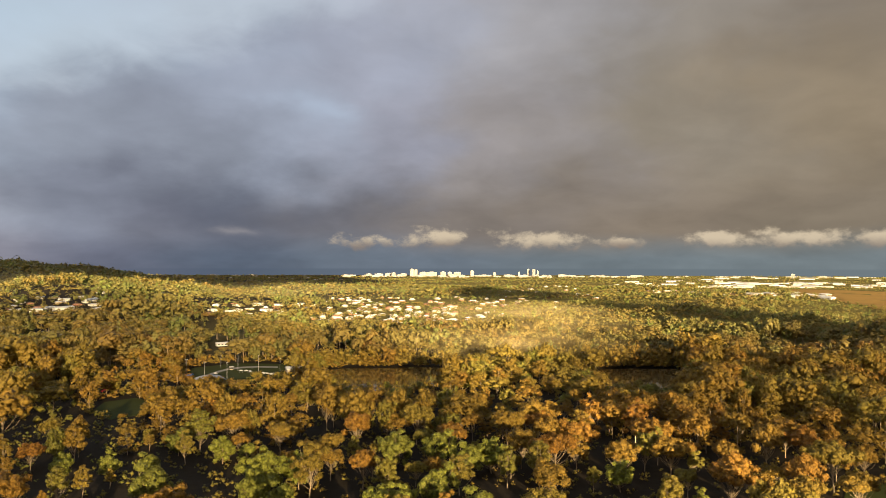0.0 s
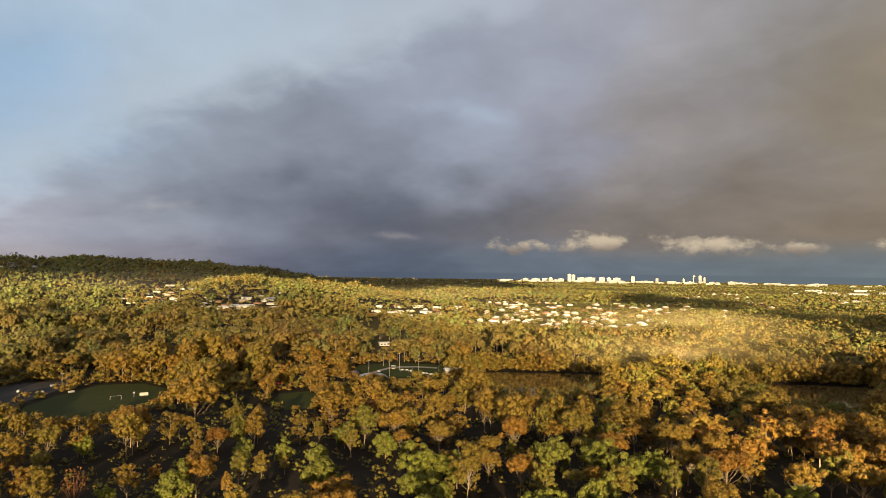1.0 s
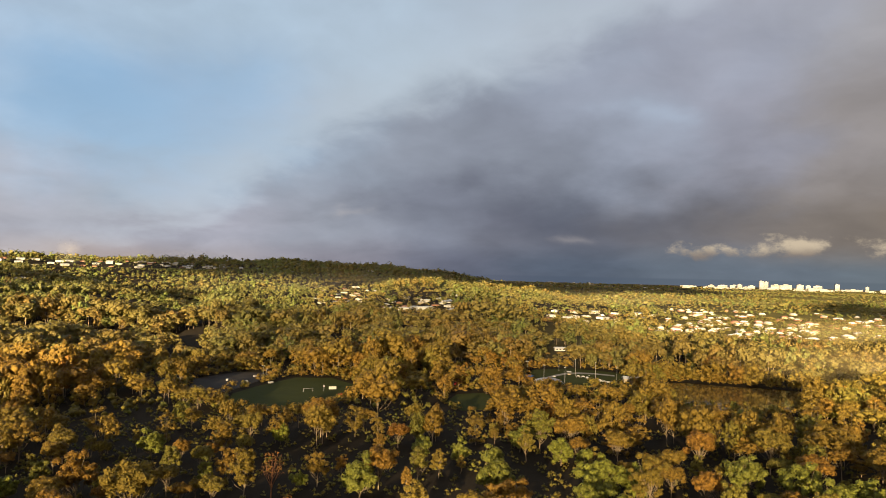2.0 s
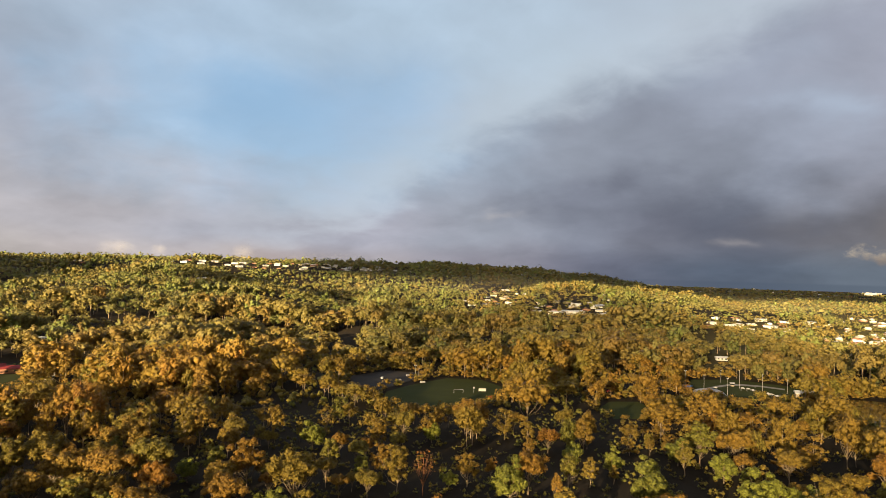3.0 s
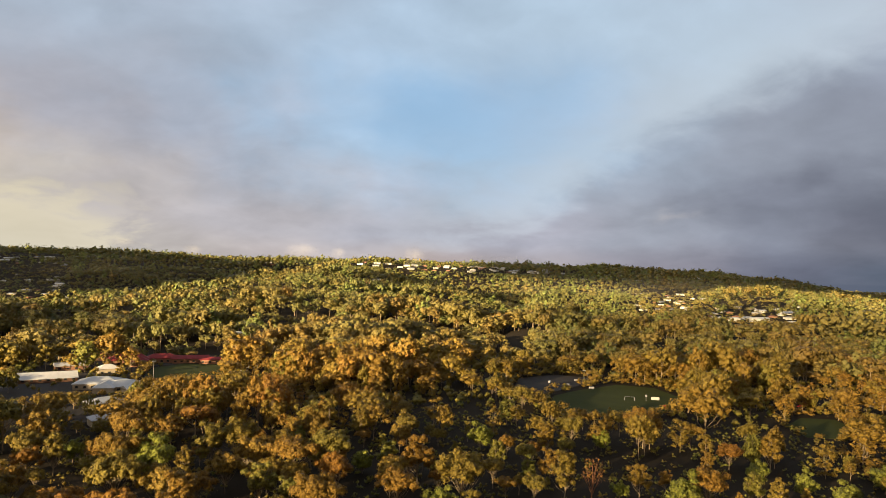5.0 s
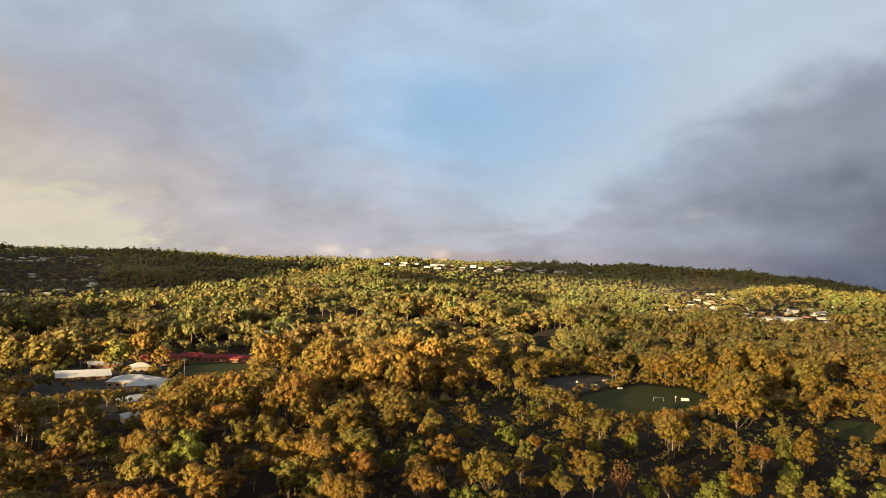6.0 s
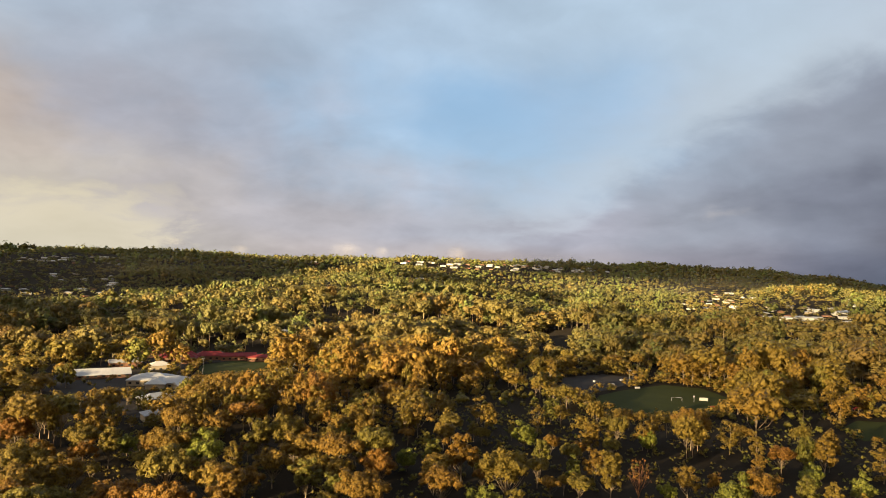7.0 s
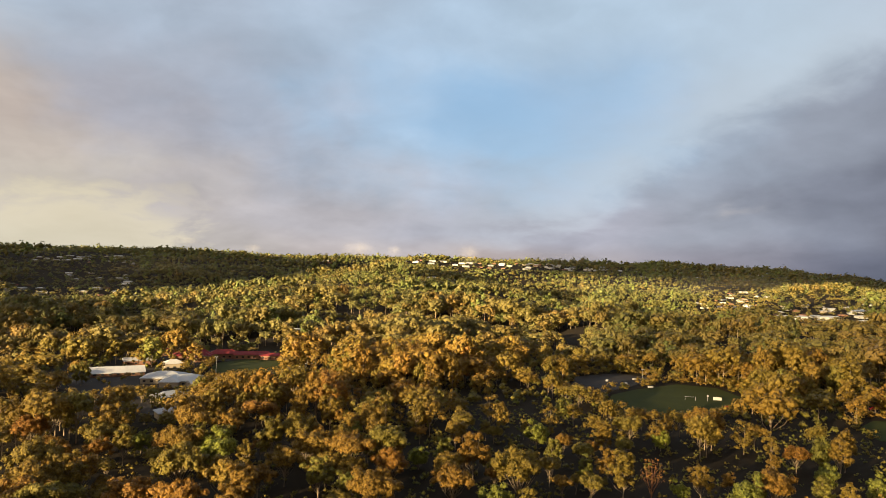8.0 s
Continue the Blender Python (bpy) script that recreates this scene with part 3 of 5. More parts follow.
def limbs(seed, tall, fork, centres, count, girth, sides, reach=None):
    """Trunk and limbs, which fan out to the lobes of the crown, to their skin where reach gives its depth: verts and quads."""
    g = np.random.default_rng(seed + 99)
    sway = g.normal(0, 0.35, 2)
    pts = [(0, 0, -0.6), (sway[0] * 0.5, sway[1] * 0.5, fork * 0.5), (sway[0], sway[1], fork), (sway[0] * 1.3, sway[1] * 1.3, tall * 0.78)]
    v, f = tube(pts, [girth, girth * 0.8, girth * 0.66, girth * 0.2], sides)
    order = g.permutation(len(centres))[:count]
    for n in order:
        c, t0 = centres[n], g.uniform(0.75, 1.15)
        if reach is not None:
            away = c * (1, 1, 0)
            away /= np.linalg.norm(away) + 0.1
            c, t0 = c + away * reach[n] * 0.7 + (0, 0, reach[n] * g.uniform(-0.3, 0.6)), g.uniform(0.6, 1.75)
        a = np.array([sway[0] * t0, sway[1] * t0, fork * t0])
        b = a + (c - a) * 0.5 + (0, 0, -0.05 * tall) + g.normal(0, 0.3, 3)
        w, h = tube([a, b, a + (c - a) * 0.97], [girth * 0.4, girth * 0.27, girth * 0.12], 3)
        f += [tuple(i + len(v) for i in q) for q in h]
        v += w
    return np.array(v, float), np.array(f, int)


# kinds of tree: spread, half height of the crown, height of the crown's middle, whole height, fork, droop
KINDS = {
    "umbrella": (8.4, 5.4, 13.6, 19.0, 7.0, 0.08),
    "spreading": (9.2, 7.2, 12.4, 19.5, 5.0, 0.22),
    "upright": (6.2, 9.4, 12.5, 22.5, 5.0, 0.6),
    "round": (7.2, 7.4, 8.4, 16.0, 2.5, 0.85),
    "slim": (4.6, 8.6, 11.5, 20.5, 5.5, 0.6),
    "weeping": (6.0, 11.5, 11.5, 23.0, 4.0, 0.95),
}


def near_tree(kind, seed):
    spread, half, mid, tall, fork, droop = KINDS[kind]
    dense = kind == "round"
    q, centres, rad, zf = crown_cards(seed, spread, half, mid, 46 if not dense else 38, 1950, 0.5, droop, 0.5)
    tree = new("gum_tree" if not dense else "broadleaf_tree")
    tv, tf = limbs(seed, tall, fork, centres, 30, 0.34, 5, rad)
    trunk = new("trunk", mesh_of("trunk", tv, tf, [M_BARK]))
    trunk.data.polygons.foreach_set("use_smooth", np.ones(len(tf), bool))
    lv, lf = lobe_mesh(seed, centres, rad, 0.8, 0.35)
    v = np.concatenate([q.reshape(-1, 3), lv])
    crown = new("crown", mesh_of("crown", v, [], [M_LEAF[kind]], tris=np.concatenate([np.arange(len(q) * 3).reshape(-1, 3), lf + len(q) * 3]), smooth=True))
    for o in (trunk, crown):
        o.parent = tree
    return tree


def bare_tree():
    """A half-dead tree: trunk and fanned limbs with a few rusty leaves left."""
    q, centres, rad, zf = crown_cards(77, 5.0, 7.5, 11.0, 26, 170, 0.4, 0.4, 0.7)
    tree = new("bare_tree")
    tv, tf = limbs(77, 18.0, 4.5, centres, 26, 0.26, 5, rad)
    trunk = new("trunk", mesh_of("trunk", tv, tf, [M_BARK_RED]))
    leaves = new("leaves", mesh_of("leaves", q.reshape(-1, 3), [], [M_LEAF["spreading"]], tris=np.arange(len(q) * 3).reshape(-1, 3)))
    for o in (trunk, leaves):
        o.parent = tree
    return tagged(tree, "half-dead gum tree with bare rusty branches", "tree")


LABELS = {
    "umbrella": "gum tree with pale limbs and a flat golden crown",
    "spreading": "wide spreading gum tree with rusty golden leaves",
    "upright": "tall upright gum tree with loose olive leaves",
    "round": "dense rounded tree with fresh green leaves",
    "slim": "slender gum tree with a narrow olive crown",
}

# trees that stand out: bearing, angle of the crown's middle, kind, size
MARKED = [
    (-5.2, -12.4, "umbrella", 1.0), (-7.6, -12.4, "umbrella", 0.85), (-10.7, -13.2, "spreading", 0.9), (0.2, -14.4, "round", 1.05), (4.0, -14.4, "round", 1.0),
    (-14.0, -16.0, "round", 0.75), (-22.2, -15.2, "spreading", 1.0), (-17.8, -14.0, "spreading", 0.85), (-17.7, -17.0, "upright", 0.8), (-25.6, -17.0, "spreading", 1.05),
    (-22.0, -13.4, "umbrella", 0.8), (-8.0, -18.2, "spreading", 0.95), (16.5, -12.0, "spreading", 0.95), (13.0, -12.6, "umbrella", 0.95), (7.0, -12.4, "spreading", 1.0),
    (2.2, -12.0, "umbrella", 1.0), (14.4, -15.6, "round", 1.1), (19.0, -12.2, "upright", 0.9), (31.8, -14.9, "spreading", 0.95), (28.7, -14.6, "upright", 0.85),
    (33.3, -16.2, "round", 0.95), (36.6, -15.2, "upright", 0.7), (22.5, -16.0, "round", 1.0), (36.4, -11.2, "umbrella", 1.0), (39.5, -12.9, "round", 0.6),
    (41.8, -11.8, "umbrella", 0.95), (33.0, -11.4, "umbrella", 0.75), (27.6, -12.2, "upright", 0.85), (50.2, -15.8, "spreading", 1.05), (47.5, -14.0, "upright", 0.85),
    (53.7, -14.5, "upright", 1.0), (66.0, -14.3, "spreading", 1.0), (63.3, -14.6, "umbrella", 1.0), (55.2, -16.6, "spreading", 0.9), (60.6, -13.6, "upright", 0.9),
    (72.8, -16.0, "spreading", 1.0), (86.0, -12.0, "spreading", 1.0), (-29.0, -13.0, "upright", 0.9), (-27.0, -12.2, "spreading", 1.0), (-2.8, -10.6, "umbrella", 0.9),
]

# open gaps in the woods: bearing, distance, radius
GAPS = [(-10.5, 232, 15), (-15.5, 255, 17), (-13.0, 215, 14), (9.5, 225, 17), (8.0, 250, 10), (25.0, 215, 14), (28.0, 250, 12), (20.5, 262, 12), (-31.0, 262, 16), (-28.0, 238, 10), (40.0, 290, 13), (52.5, 255, 12), (45.0, 250, 10), (57.5, 235, 11), (68.0, 240, 10), (30.5, 305, 16), (78.0, 270, 12), (35.0, 330, 14), (5.0, 400, 16), (-17.0, 420, 14), (12.0, 440, 16), (25.0, 380, 16), (45.0, 400, 14), (60.0, 330, 10), (39.6, 787, 24), (38.0, 847, 24), (36.0, 993, 24), (29.0, 963, 24), (48.7, 545, 17), (51.2, 575, 17), (57.7, 850, 24), (65.3, 1165, 24), (67.5, 1193, 24), (63.1, 560, 17), (46.5, 726, 24), (52.9, 1102, 24)]

# sight lines kept open by low growth: bearings, lowest angle seen, how far the open ground or houses lie
SIGHTS = [(33.2, 43.4, -10.7, 560), (43.0, 46.0, -9.2, 560), (0.4, 8.6, -9.9, 590), (-18.6, -13.2, -9.5, 600), (12.0, 20.5, -8.75, 620), (22.3, 26.4, -11.4, 470), (75.2, 83.2, -9.7, 560), (75.6, 79.6, -11.6, 420), (69.0, 75.6, -8.8, 640), (16.3, 18.5, -6.75, 790),
          (26.0, 31.2, -3.1, 1450), (31.6, 37.0, -2.6, 1800), (11.0, 19.0, -3.55, 1400), (-5.5, 10.5, -4.3, 1900), (80.5, 89.0, -3.0, 1900), (44.0, 56.5, -0.2, 2100), (56.5, 60.4, -0.05, 1900), (-33.0, -20.0, -1.55, 4000), (-33.0, -26.5, -3.1, 2500), (-12.0, -5.0, -2.1, 2600), (-14.0, 8.0, -0.95, 4500)]


def clear_of(az, r, grow=0.04):
    bad = np.zeros(np.shape(az), bool)
    for outline in (POND, LAGOON, FIELD, CARPARK, COURT, COURT_BIT, SCHOOL_LAWN, CLEARING):
        bad |= inside(outline, az, r, grow)
    return ~bad


def cap(az, r, z):
    """The tallest that a tree may grow where the view over it is open."""
    h = np.full(np.shape(az), 99.0)
    for a0, a1, el, far in SIGHTS:
        edge = (0.3 if far < 800 else 1.1) * (np.sin(r / 23 + a0) + 0.9 * np.sin(r / 9.1 + 3 * a0))
        m = (az > a0 + edge) & (az < a1 + edge) & (r < far)
        room = EYE + r * math.tan(radians(el)) - z
        # past the near rim of the opening only low garden growth is left
        room = np.where(room < 5.0, (6.5 if far < 1000 else 7.2 if a0 > 79 else 6.2) + 2.2 * np.sin(az * 40 + r / 5), room)
        h = np.where(m, np.minimum(h, room), h)
    return h


def scatter(r0, r1, a0, a1, space, seed):
    """Uneven places over a ring, about one for each square of that side."""
    g = np.random.default_rng(seed)
    n = int(r1 / space) + 2
    i, j = np.meshgrid(np.arange(-n, n), np.arange(-n, n))
    x = (i + 0.5 * (j % 2)) * space + g.uniform(-0.38, 0.38, i.shape) * space
    y = j * space * 0.9 + g.uniform(-0.38, 0.38, i.shape) * space
    az, r = polar(x, y)
    m = (r > r0) & (r < r1) & (az > a0) & (az < a1)
    return x[m], y[m], az[m], r[m], g


HOMES = []  # places of houses, kept free of trees


def make_near_wood():
    protos = {kind: [near_tree(kind, 10 * n + s) for s in range(3 if kind in ("umbrella", "spreading") else 2)] for n, kind in enumerate(LABELS)}
    used = set()
    taken = []

    def plant(kind, x, y, size, stretch=1.0):
        some = protos[kind]
        ob = some[int(rng.integers(len(some)))]
        m = Matrix.LocRotScale((x, y, float(height(x, y))), Euler((0, 0, rng.uniform(0, 6.28))), (size, size, size * stretch))
        if ob.name in used:
            ob = copy_thing(ob, m)
        else:
            used.add(ob.name)
            ob.matrix_basis = m
        tagged(ob, LABELS[kind], "tree", "trees of the near wood")
        taken.append((x, y, KINDS[kind][0] * size))

    for az, el, kind, size in MARKED:
        mid = KINDS[kind][2] * size
        r = (EYE - mid) / math.tan(radians(-el))
        p = at(az, r)
        plant(kind, p.x, p.y, size)
    p = at(40.1, 269)
    bare_tree().matrix_basis = Matrix.Translation(p)
    taken.append((p.x, p.y, 6.0))
    x, y, az, r, g = scatter(188, 340, -35, 92, 11.6, 3)
    hmax = cap(az, r, height(x, y))
    ok = clear_of(az, r)
    kinds = list(LABELS)
    for n in g.permutation(len(x)):
        if not ok[n]:
            continue
        p = at(az[n], r[n])
        hollow = math.sin(p.x / 17 + 1) * math.sin(p.y / 21 + 2) + 0.5 * math.sin(p.x / 11 - p.y / 13)
        if hollow > (0.8 if az[n] < 8 else 0.25 if az[n] < 52 else 0.5):
            continue
        if any((at(ga, gr) - p).length < rad for ga, gr, rad in GAPS if abs(gr - r[n]) < rad + 1):
            continue
        if g.uniform() < (0.3 if 17 < az[n] < 50 else 0.08 if az[n] > 56 else 0.05 if az[n] < 8 else 0.15):
            continue
        kind = kinds[int(g.choice(5, p=(0.27, 0.38, 0.2, 0.05, 0.10) if az[n] > 44 or az[n] < -12 else (0.25, 0.23, 0.2, 0.20, 0.12)))]
        size = float(g.uniform(0.5, 1.05)) * (0.86 if 22 < az[n] < 56 else 0.9 if 12 < az[n] < 58 else 1.0)
        size = min(size, hmax[n] / KINDS[kind][3])
        if size < 0.4:
            continue
        wide = KINDS[kind][0] * size
        if any(math.hypot(x[n] - tx, y[n] - ty) < (0.66 if az[n] > 54 else 0.84) * (wide + tw) for tx, ty, tw in taken):
            continue
        plant(kind, float(x[n]), float(y[n]), size, float(g.uniform(0.9, 1.12)))
    for some in protos.values():
        for ob in some:
            if ob.name not in used:
                for o in (*ob.children_recursive, ob):
                    bpy.data.objects.remove(o)


def stuff_protos(lobes, cards, size, trunk_sides, count=6, branches=3, coarse=False):
    """Simpler trees for woods farther off: verts, quads and their materials, triangles, whole height."""
    out = []
    for n, kind in enumerate(("umbrella", "spreading", "upright", "round", "slim", "weeping", "spreading", "weeping")[:count]):
        spread, half, mid, tall, fork, droop = KINDS[kind]
        q, centres, rad, zf = crown_cards(500 + n + lobes, spread, half, mid, lobes, max(cards, 1), size, droop, 0.3)
        q = q[:cards]
        lv, lf = lobe_mesh(500 + n, centres, rad, 0.72 if lobes > 2 else 0.8, 0.35, zf, coarse)
        v, quads, mats = q.reshape(-1, 3), np.zeros((0, 4), int), np.zeros(0, int)
        sprays = np.arange(len(v)).reshape(-1, 3)
        if trunk_sides:
            tv, quads = limbs(600 + n, tall, fork, centres, branches, 0.3, trunk_sides)
            quads, mats = quads + len(v), np.ones(len(quads), int)
            v = np.concatenate([v, tv])
        out.append((np.concatenate([v, lv]), quads, mats, np.concatenate([sprays, lf + len(v)]), tall))
    return out


def make_stuff(name, label, protos, x, y, z, size, tall, seed, smooth=False, green=0.0):
    """All trees of a tract of wood, as one mesh."""
    g = np.random.default_rng(seed)
    pick = g.integers(0, len(protos), len(x))
    spin = g.uniform(0, 6.283, len(x))
    drift = np.sin(x / 83 + 1) * np.sin(y / 97 + 2) + 0.6 * np.sin(x / 31 + y / 47)
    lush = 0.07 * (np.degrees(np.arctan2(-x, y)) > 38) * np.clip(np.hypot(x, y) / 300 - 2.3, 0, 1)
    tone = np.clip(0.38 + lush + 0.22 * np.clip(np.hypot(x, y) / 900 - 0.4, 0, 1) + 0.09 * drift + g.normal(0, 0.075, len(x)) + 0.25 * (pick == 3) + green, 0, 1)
    vs, qs, ts, which, tones, base = [], [], [], [], [], 0
    for p, (v, quads, mats, tris, full) in enumerate(protos):
        m = np.nonzero(pick == p)[0]
        c, s, w = np.cos(spin[m])[:, None], np.sin(spin[m])[:, None], size[m][:, None]
        bx, by, bz = v[None, :, 0], v[None, :, 1], v[None, :, 2]
        pos = np.stack([(bx * c - by * s) * w + x[m][:, None], (bx * s + by * c) * w + y[m][:, None], bz * (tall[m][:, None] / full) + z[m][:, None]], -1)
        step = base + np.arange(len(m))[:, None, None] * len(v)
        vs.append(pos.reshape(-1, 3))
        qs.append((quads[None] + step).reshape(-1, 4))
        ts.append((tris[None] + step).reshape(-1, 3))
        which.append(np.tile(mats, len(m)))
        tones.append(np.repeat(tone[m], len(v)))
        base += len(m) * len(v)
    # woods past 700 m take the leaf colours that have haze put in
    me = mesh_of(name, np.concatenate(vs), np.concatenate(qs), [M_LEAF_HAZED if np.hypot(x, y).mean() > 700 else M_LEAF_MID, M_BARK], np.concatenate(which), np.concatenate(tones), np.concatenate(ts), None, smooth)
    return tagged(new(name, me), label, "woodland", kind="stuff")


# stands of older, taller trees: bearing, distance, radius, height
STANDS = [(61.5, 510, 34, 29), (57.5, 465, 24, 26), (65.5, 560, 22, 28), (71.5, 800, 40, 30), (77.0, 760, 30, 27), (20.5, 640, 26, 27), (10.2, 640, 24, 27), (31.5, 610, 26, 24), (-24.0, 420, 24, 25), (26.0, 700, 40, 27)]


def wood(name, label, r0, r1, a0, a1, space, protos, seed, tall=(15, 24), thin=0.1, wide=1.0, smooth=False, full=False):
    x, y, az, r, g = scatter(r0, r1, a0, a1, space, seed)
    z = height(x, y)
    lump = np.sin(x / 37 + seed) * np.sin(y / 43 + 2 * seed)
    keep = clear_of(az, r, 0.03) & (g.uniform(0, 1, len(x)) > thin * (0.4 + 0.6 * (az > 8)) + 0.12 * lump)
    # light wood with open floor about the sports field
    keep &= ~((az > 24) & (az < 56) & (r < 560) & (g.uniform(0, 1, len(x)) < 0.5))
    keep &= ~((az < -26) & (r > 2300 - 700 * ease((-26 - az) / 6.5)) & (r < 2560))
    for ga, gr, rad in GAPS:
        p = at(ga, gr)
        keep &= np.hypot(x - p.x, y - p.y) > rad
    for hx, hy, rad in HOMES:
        keep &= np.hypot(x - hx, y - hy) > rad
    # the wood stands in taller and lower patches, with pits between
    patch = np.sin(x / 43 + seed) * np.sin(y / 51 + 1.7 * seed) + 0.6 * np.sin(x / 23 - y / 29 + seed)
    h = g.uniform(*tall, len(x)) * (1 + 0.28 * patch)
    # broad swells of the canopy and dark lanes between the stands
    swell = np.sin(x / 83 + 0.4 * seed) * np.sin(y / 71 + 1.1) + 0.5 * np.sin(x / 47 - y / 55 + 2.0)
    h *= 1 + 0.26 * swell * ease((r - 380) / 200)
    lane = np.sin(x / 61 + 2.6) * np.sin(y / 53 + 0.7) + 0.6 * np.sin(x / 29 + y / 37)
    keep &= ~((lane > 0.6) & (r > 660) & (r < 1500 - 540 * (az > 42)) & (g.uniform(0, 1, len(x)) < 0.65))
    pit = np.sin(x / 31 + 2.1 * seed) * np.sin(y / 27 + 0.9 * seed) + 0.5 * np.sin(x / 17 + y / 19)
    keep &= full | ((az < 8) & (r < 600)) | (pit < 1.0 - 0.55 * (r < 900) + 0.05 * (r < 560) * (az > 50) + 0.35 * (r > 1700) + 0.9 * (r > 900) * (az > 42))
    # lower scrub towards the coast
    h *= 1 - 0.32 * ease((12 - az) / 14) * ease((r - 850) / 300)
    for ta, tr, rad, more in STANDS:
        p = at(ta, tr)
        h = np.where(np.hypot(x - p.x, y - p.y) < rad, h * 0 + g.uniform(0.85, 1.1, len(x)) * more, h)
    top = cap(az, r, z)
    short = top < h
    h = np.minimum(h, top)
    keep &= h > 3.0
    h = np.maximum(h, 3.0)
    # low growth is thinner too
    keep &= ~short | (g.uniform(0, 1, len(x)) < np.clip(h / 9, 0.6, 1))
    size = wide * (h / 20.5) ** 0.7 * g.uniform(0.65, 1.3, len(x))
    m = keep
    return make_stuff(name, label, protos, x[m], y[m], z[m] - 0.2, size[m], h[m], seed, smooth)


def fringe(name, label, r0, r1, space, protos, seed, tall, near_open, green=0.0):
    """Bushes: round the open ground, or all over under the trees."""
    x, y, az, r, g = scatter(r0, r1, -35, 92, space, seed)
    keep = np.zeros(len(x), bool)
    for outline in (POND, LAGOON, FIELD, COURT, COURT_BIT, SCHOOL_LAWN, CARPARK):
        keep |= inside(outline, az, r, 0.30) & ~inside(outline, az, r, 0.02)
    keep = (keep if near_open else g.uniform(0, 1, len(x)) < 0.5) & clear_of(az, r, 0.02)
    for hx, hy, rad in HOMES:
        keep &= np.hypot(x - hx, y - hy) > rad
    z = height(x, y)
    h = np.minimum(g.uniform(*tall, len(x)), np.maximum(cap(az, r, z), 2.0))
    m = keep
    return make_stuff(name, label, protos, x[m], y[m], z[m] - 0.4, (h[m] / 16) * 1.3, h[m], seed, True, green)


def make_woods():
    fringe("waterside_bushes", "dense bushes round pond, fields and lawns", 380, 680, 7.0, stuff_protos(3, 50, 0.95, 0, 4, 0, True)[3:], 17, (4, 10), True)
    fringe("undergrowth", "low dark bushes under the gum trees", 188, 430, 6.2, stuff_protos(3, 14, 1.3, 0, 4, 0, True)[3:], 18, (1.6, 5.0), False, 0.25)
    fringe("farther_undergrowth", "dark bushes filling the floor of the middle wood", 430, 640, 8.0, stuff_protos(2, 12, 1.9, 0, 4, 0, True)[3:], 28, (3.0, 8.0), False, 0.25)
    # out of view below and behind; made tall to shade the near trees
    wood("surrounding_wood", "unseen gum trees round and behind, added to shade the near wood", 30, 168, -180, 180, 12.5, stuff_protos(8, 120, 1.0, 3, 6, 2, True), 11, (14, 23))
    wood("bank_bushes", "leafy bushes hanging over the far bank of the pond", 584, 664, -22, 12, 6.0, stuff_protos(6, 90, 0.95, 0, 4, 0, True)[3:], 23, (8, 17), 0.0, 0.95, True, True)
    wood("bank_trees", "tall gum trees along the far bank of the pond", 592, 632, -21, 11, 8.5, stuff_protos(14, 280, 0.9, 3, 8, 3, True)[5::2], 19, (22, 30), 0.0, 1.05, True, True)
    wood("inner_wood", "gum woodland with pale trunks behind the nearest trees", 340, 455, -35, 92, 11.6, stuff_protos(26, 560, 0.62, 3, 8, 8, True), 22, (9, 24), 0.2, 0.96, True)
    wood("middle_wood", "sunlit gum woodland with pale trunks beyond the near trees", 455, 620, -35, 92, 11.2, stuff_protos(16, 330, 0.78, 3, 8, 3, True), 12, (10, 24), 0.08, 1.02, True)
    wood("farther_wood", "golden gum woodland behind the pond and fields", 620, 960, -35, 92, 11.8, stuff_protos(9, 150, 1.15, 3, 8, 0, True), 13, (11, 24), 0.04, 1.08, True)
    wood("hillside_wood", "olive woodland over knoll and lower slopes", 960, 1700, -35, 92, 13.2, stuff_protos(4, 28, 1.7, 0, 8, 0, True), 14, (10, 21), 0.03, 1.12, True)
    wood("ridge_wood", "dark distant woodland on ridge and coastal plain", 1700, 2900, -35, 92, 16.5, stuff_protos(1, 10, 2.7, 0, 5, 0, True), 15, (9, 22), 0.05, 1.2, True)
    wood("plain_wood", "distant low scrub and woodland towards the coast", 2900, 4700, -35, 45, 29.0, stuff_protos(1, 4, 4.0, 0, 5, 0, True), 16, (8, 13), 0.05, 1.5)


# ---- houses ----
def roof_mesh(bm, w, d, z, rise, over, hip):
    """A gable or hip roof with thickness, its ridge along x."""
    x, y = w / 2 + over, d / 2 + over
    rx = max(x - y, 0.4) if hip else x
    low = [(-x, -y, z), (x, -y, z), (x, y, z), (-x, y, z)]
    rows = []
    for dz in (0.0, 0.22):
        rows.append([bm.verts.new((a, b, c + dz)) for a, b, c in low] + [bm.verts.new((-rx, 0, z + rise + dz)), bm.verts.new((rx, 0, z + rise + dz))])
    for v, flip in ((rows[0], True), (rows[1], False)):
        for f in ((0, 1, 5, 4), (2, 3, 4, 5), (1, 2, 5), (3, 0, 4)):
            loop = [v[i] for i in f]
            bm.faces.new(list(reversed(loop)) if flip else loop)
    for i in range(4):
        j = (i + 1) % 4
        bm.faces.new((rows[0][i], rows[0][j], rows[1][j], rows[1][i]))
    return bm


def walls_mesh(bm, w, d, h, rise, hip):
    box(bm, -w / 2, w / 2, -d / 2, d / 2, -1.5, h)
    if not hip:
        for s in (-1, 1):
            a = [bm.verts.new((s * (w / 2 - 0.01), -d / 2, h)), bm.verts.new((s * (w / 2 - 0.01), d / 2, h)), bm.verts.new((s * (w / 2 - 0.01), 0, h + rise * 0.94))]
            bm.faces.new(a)
    return bm


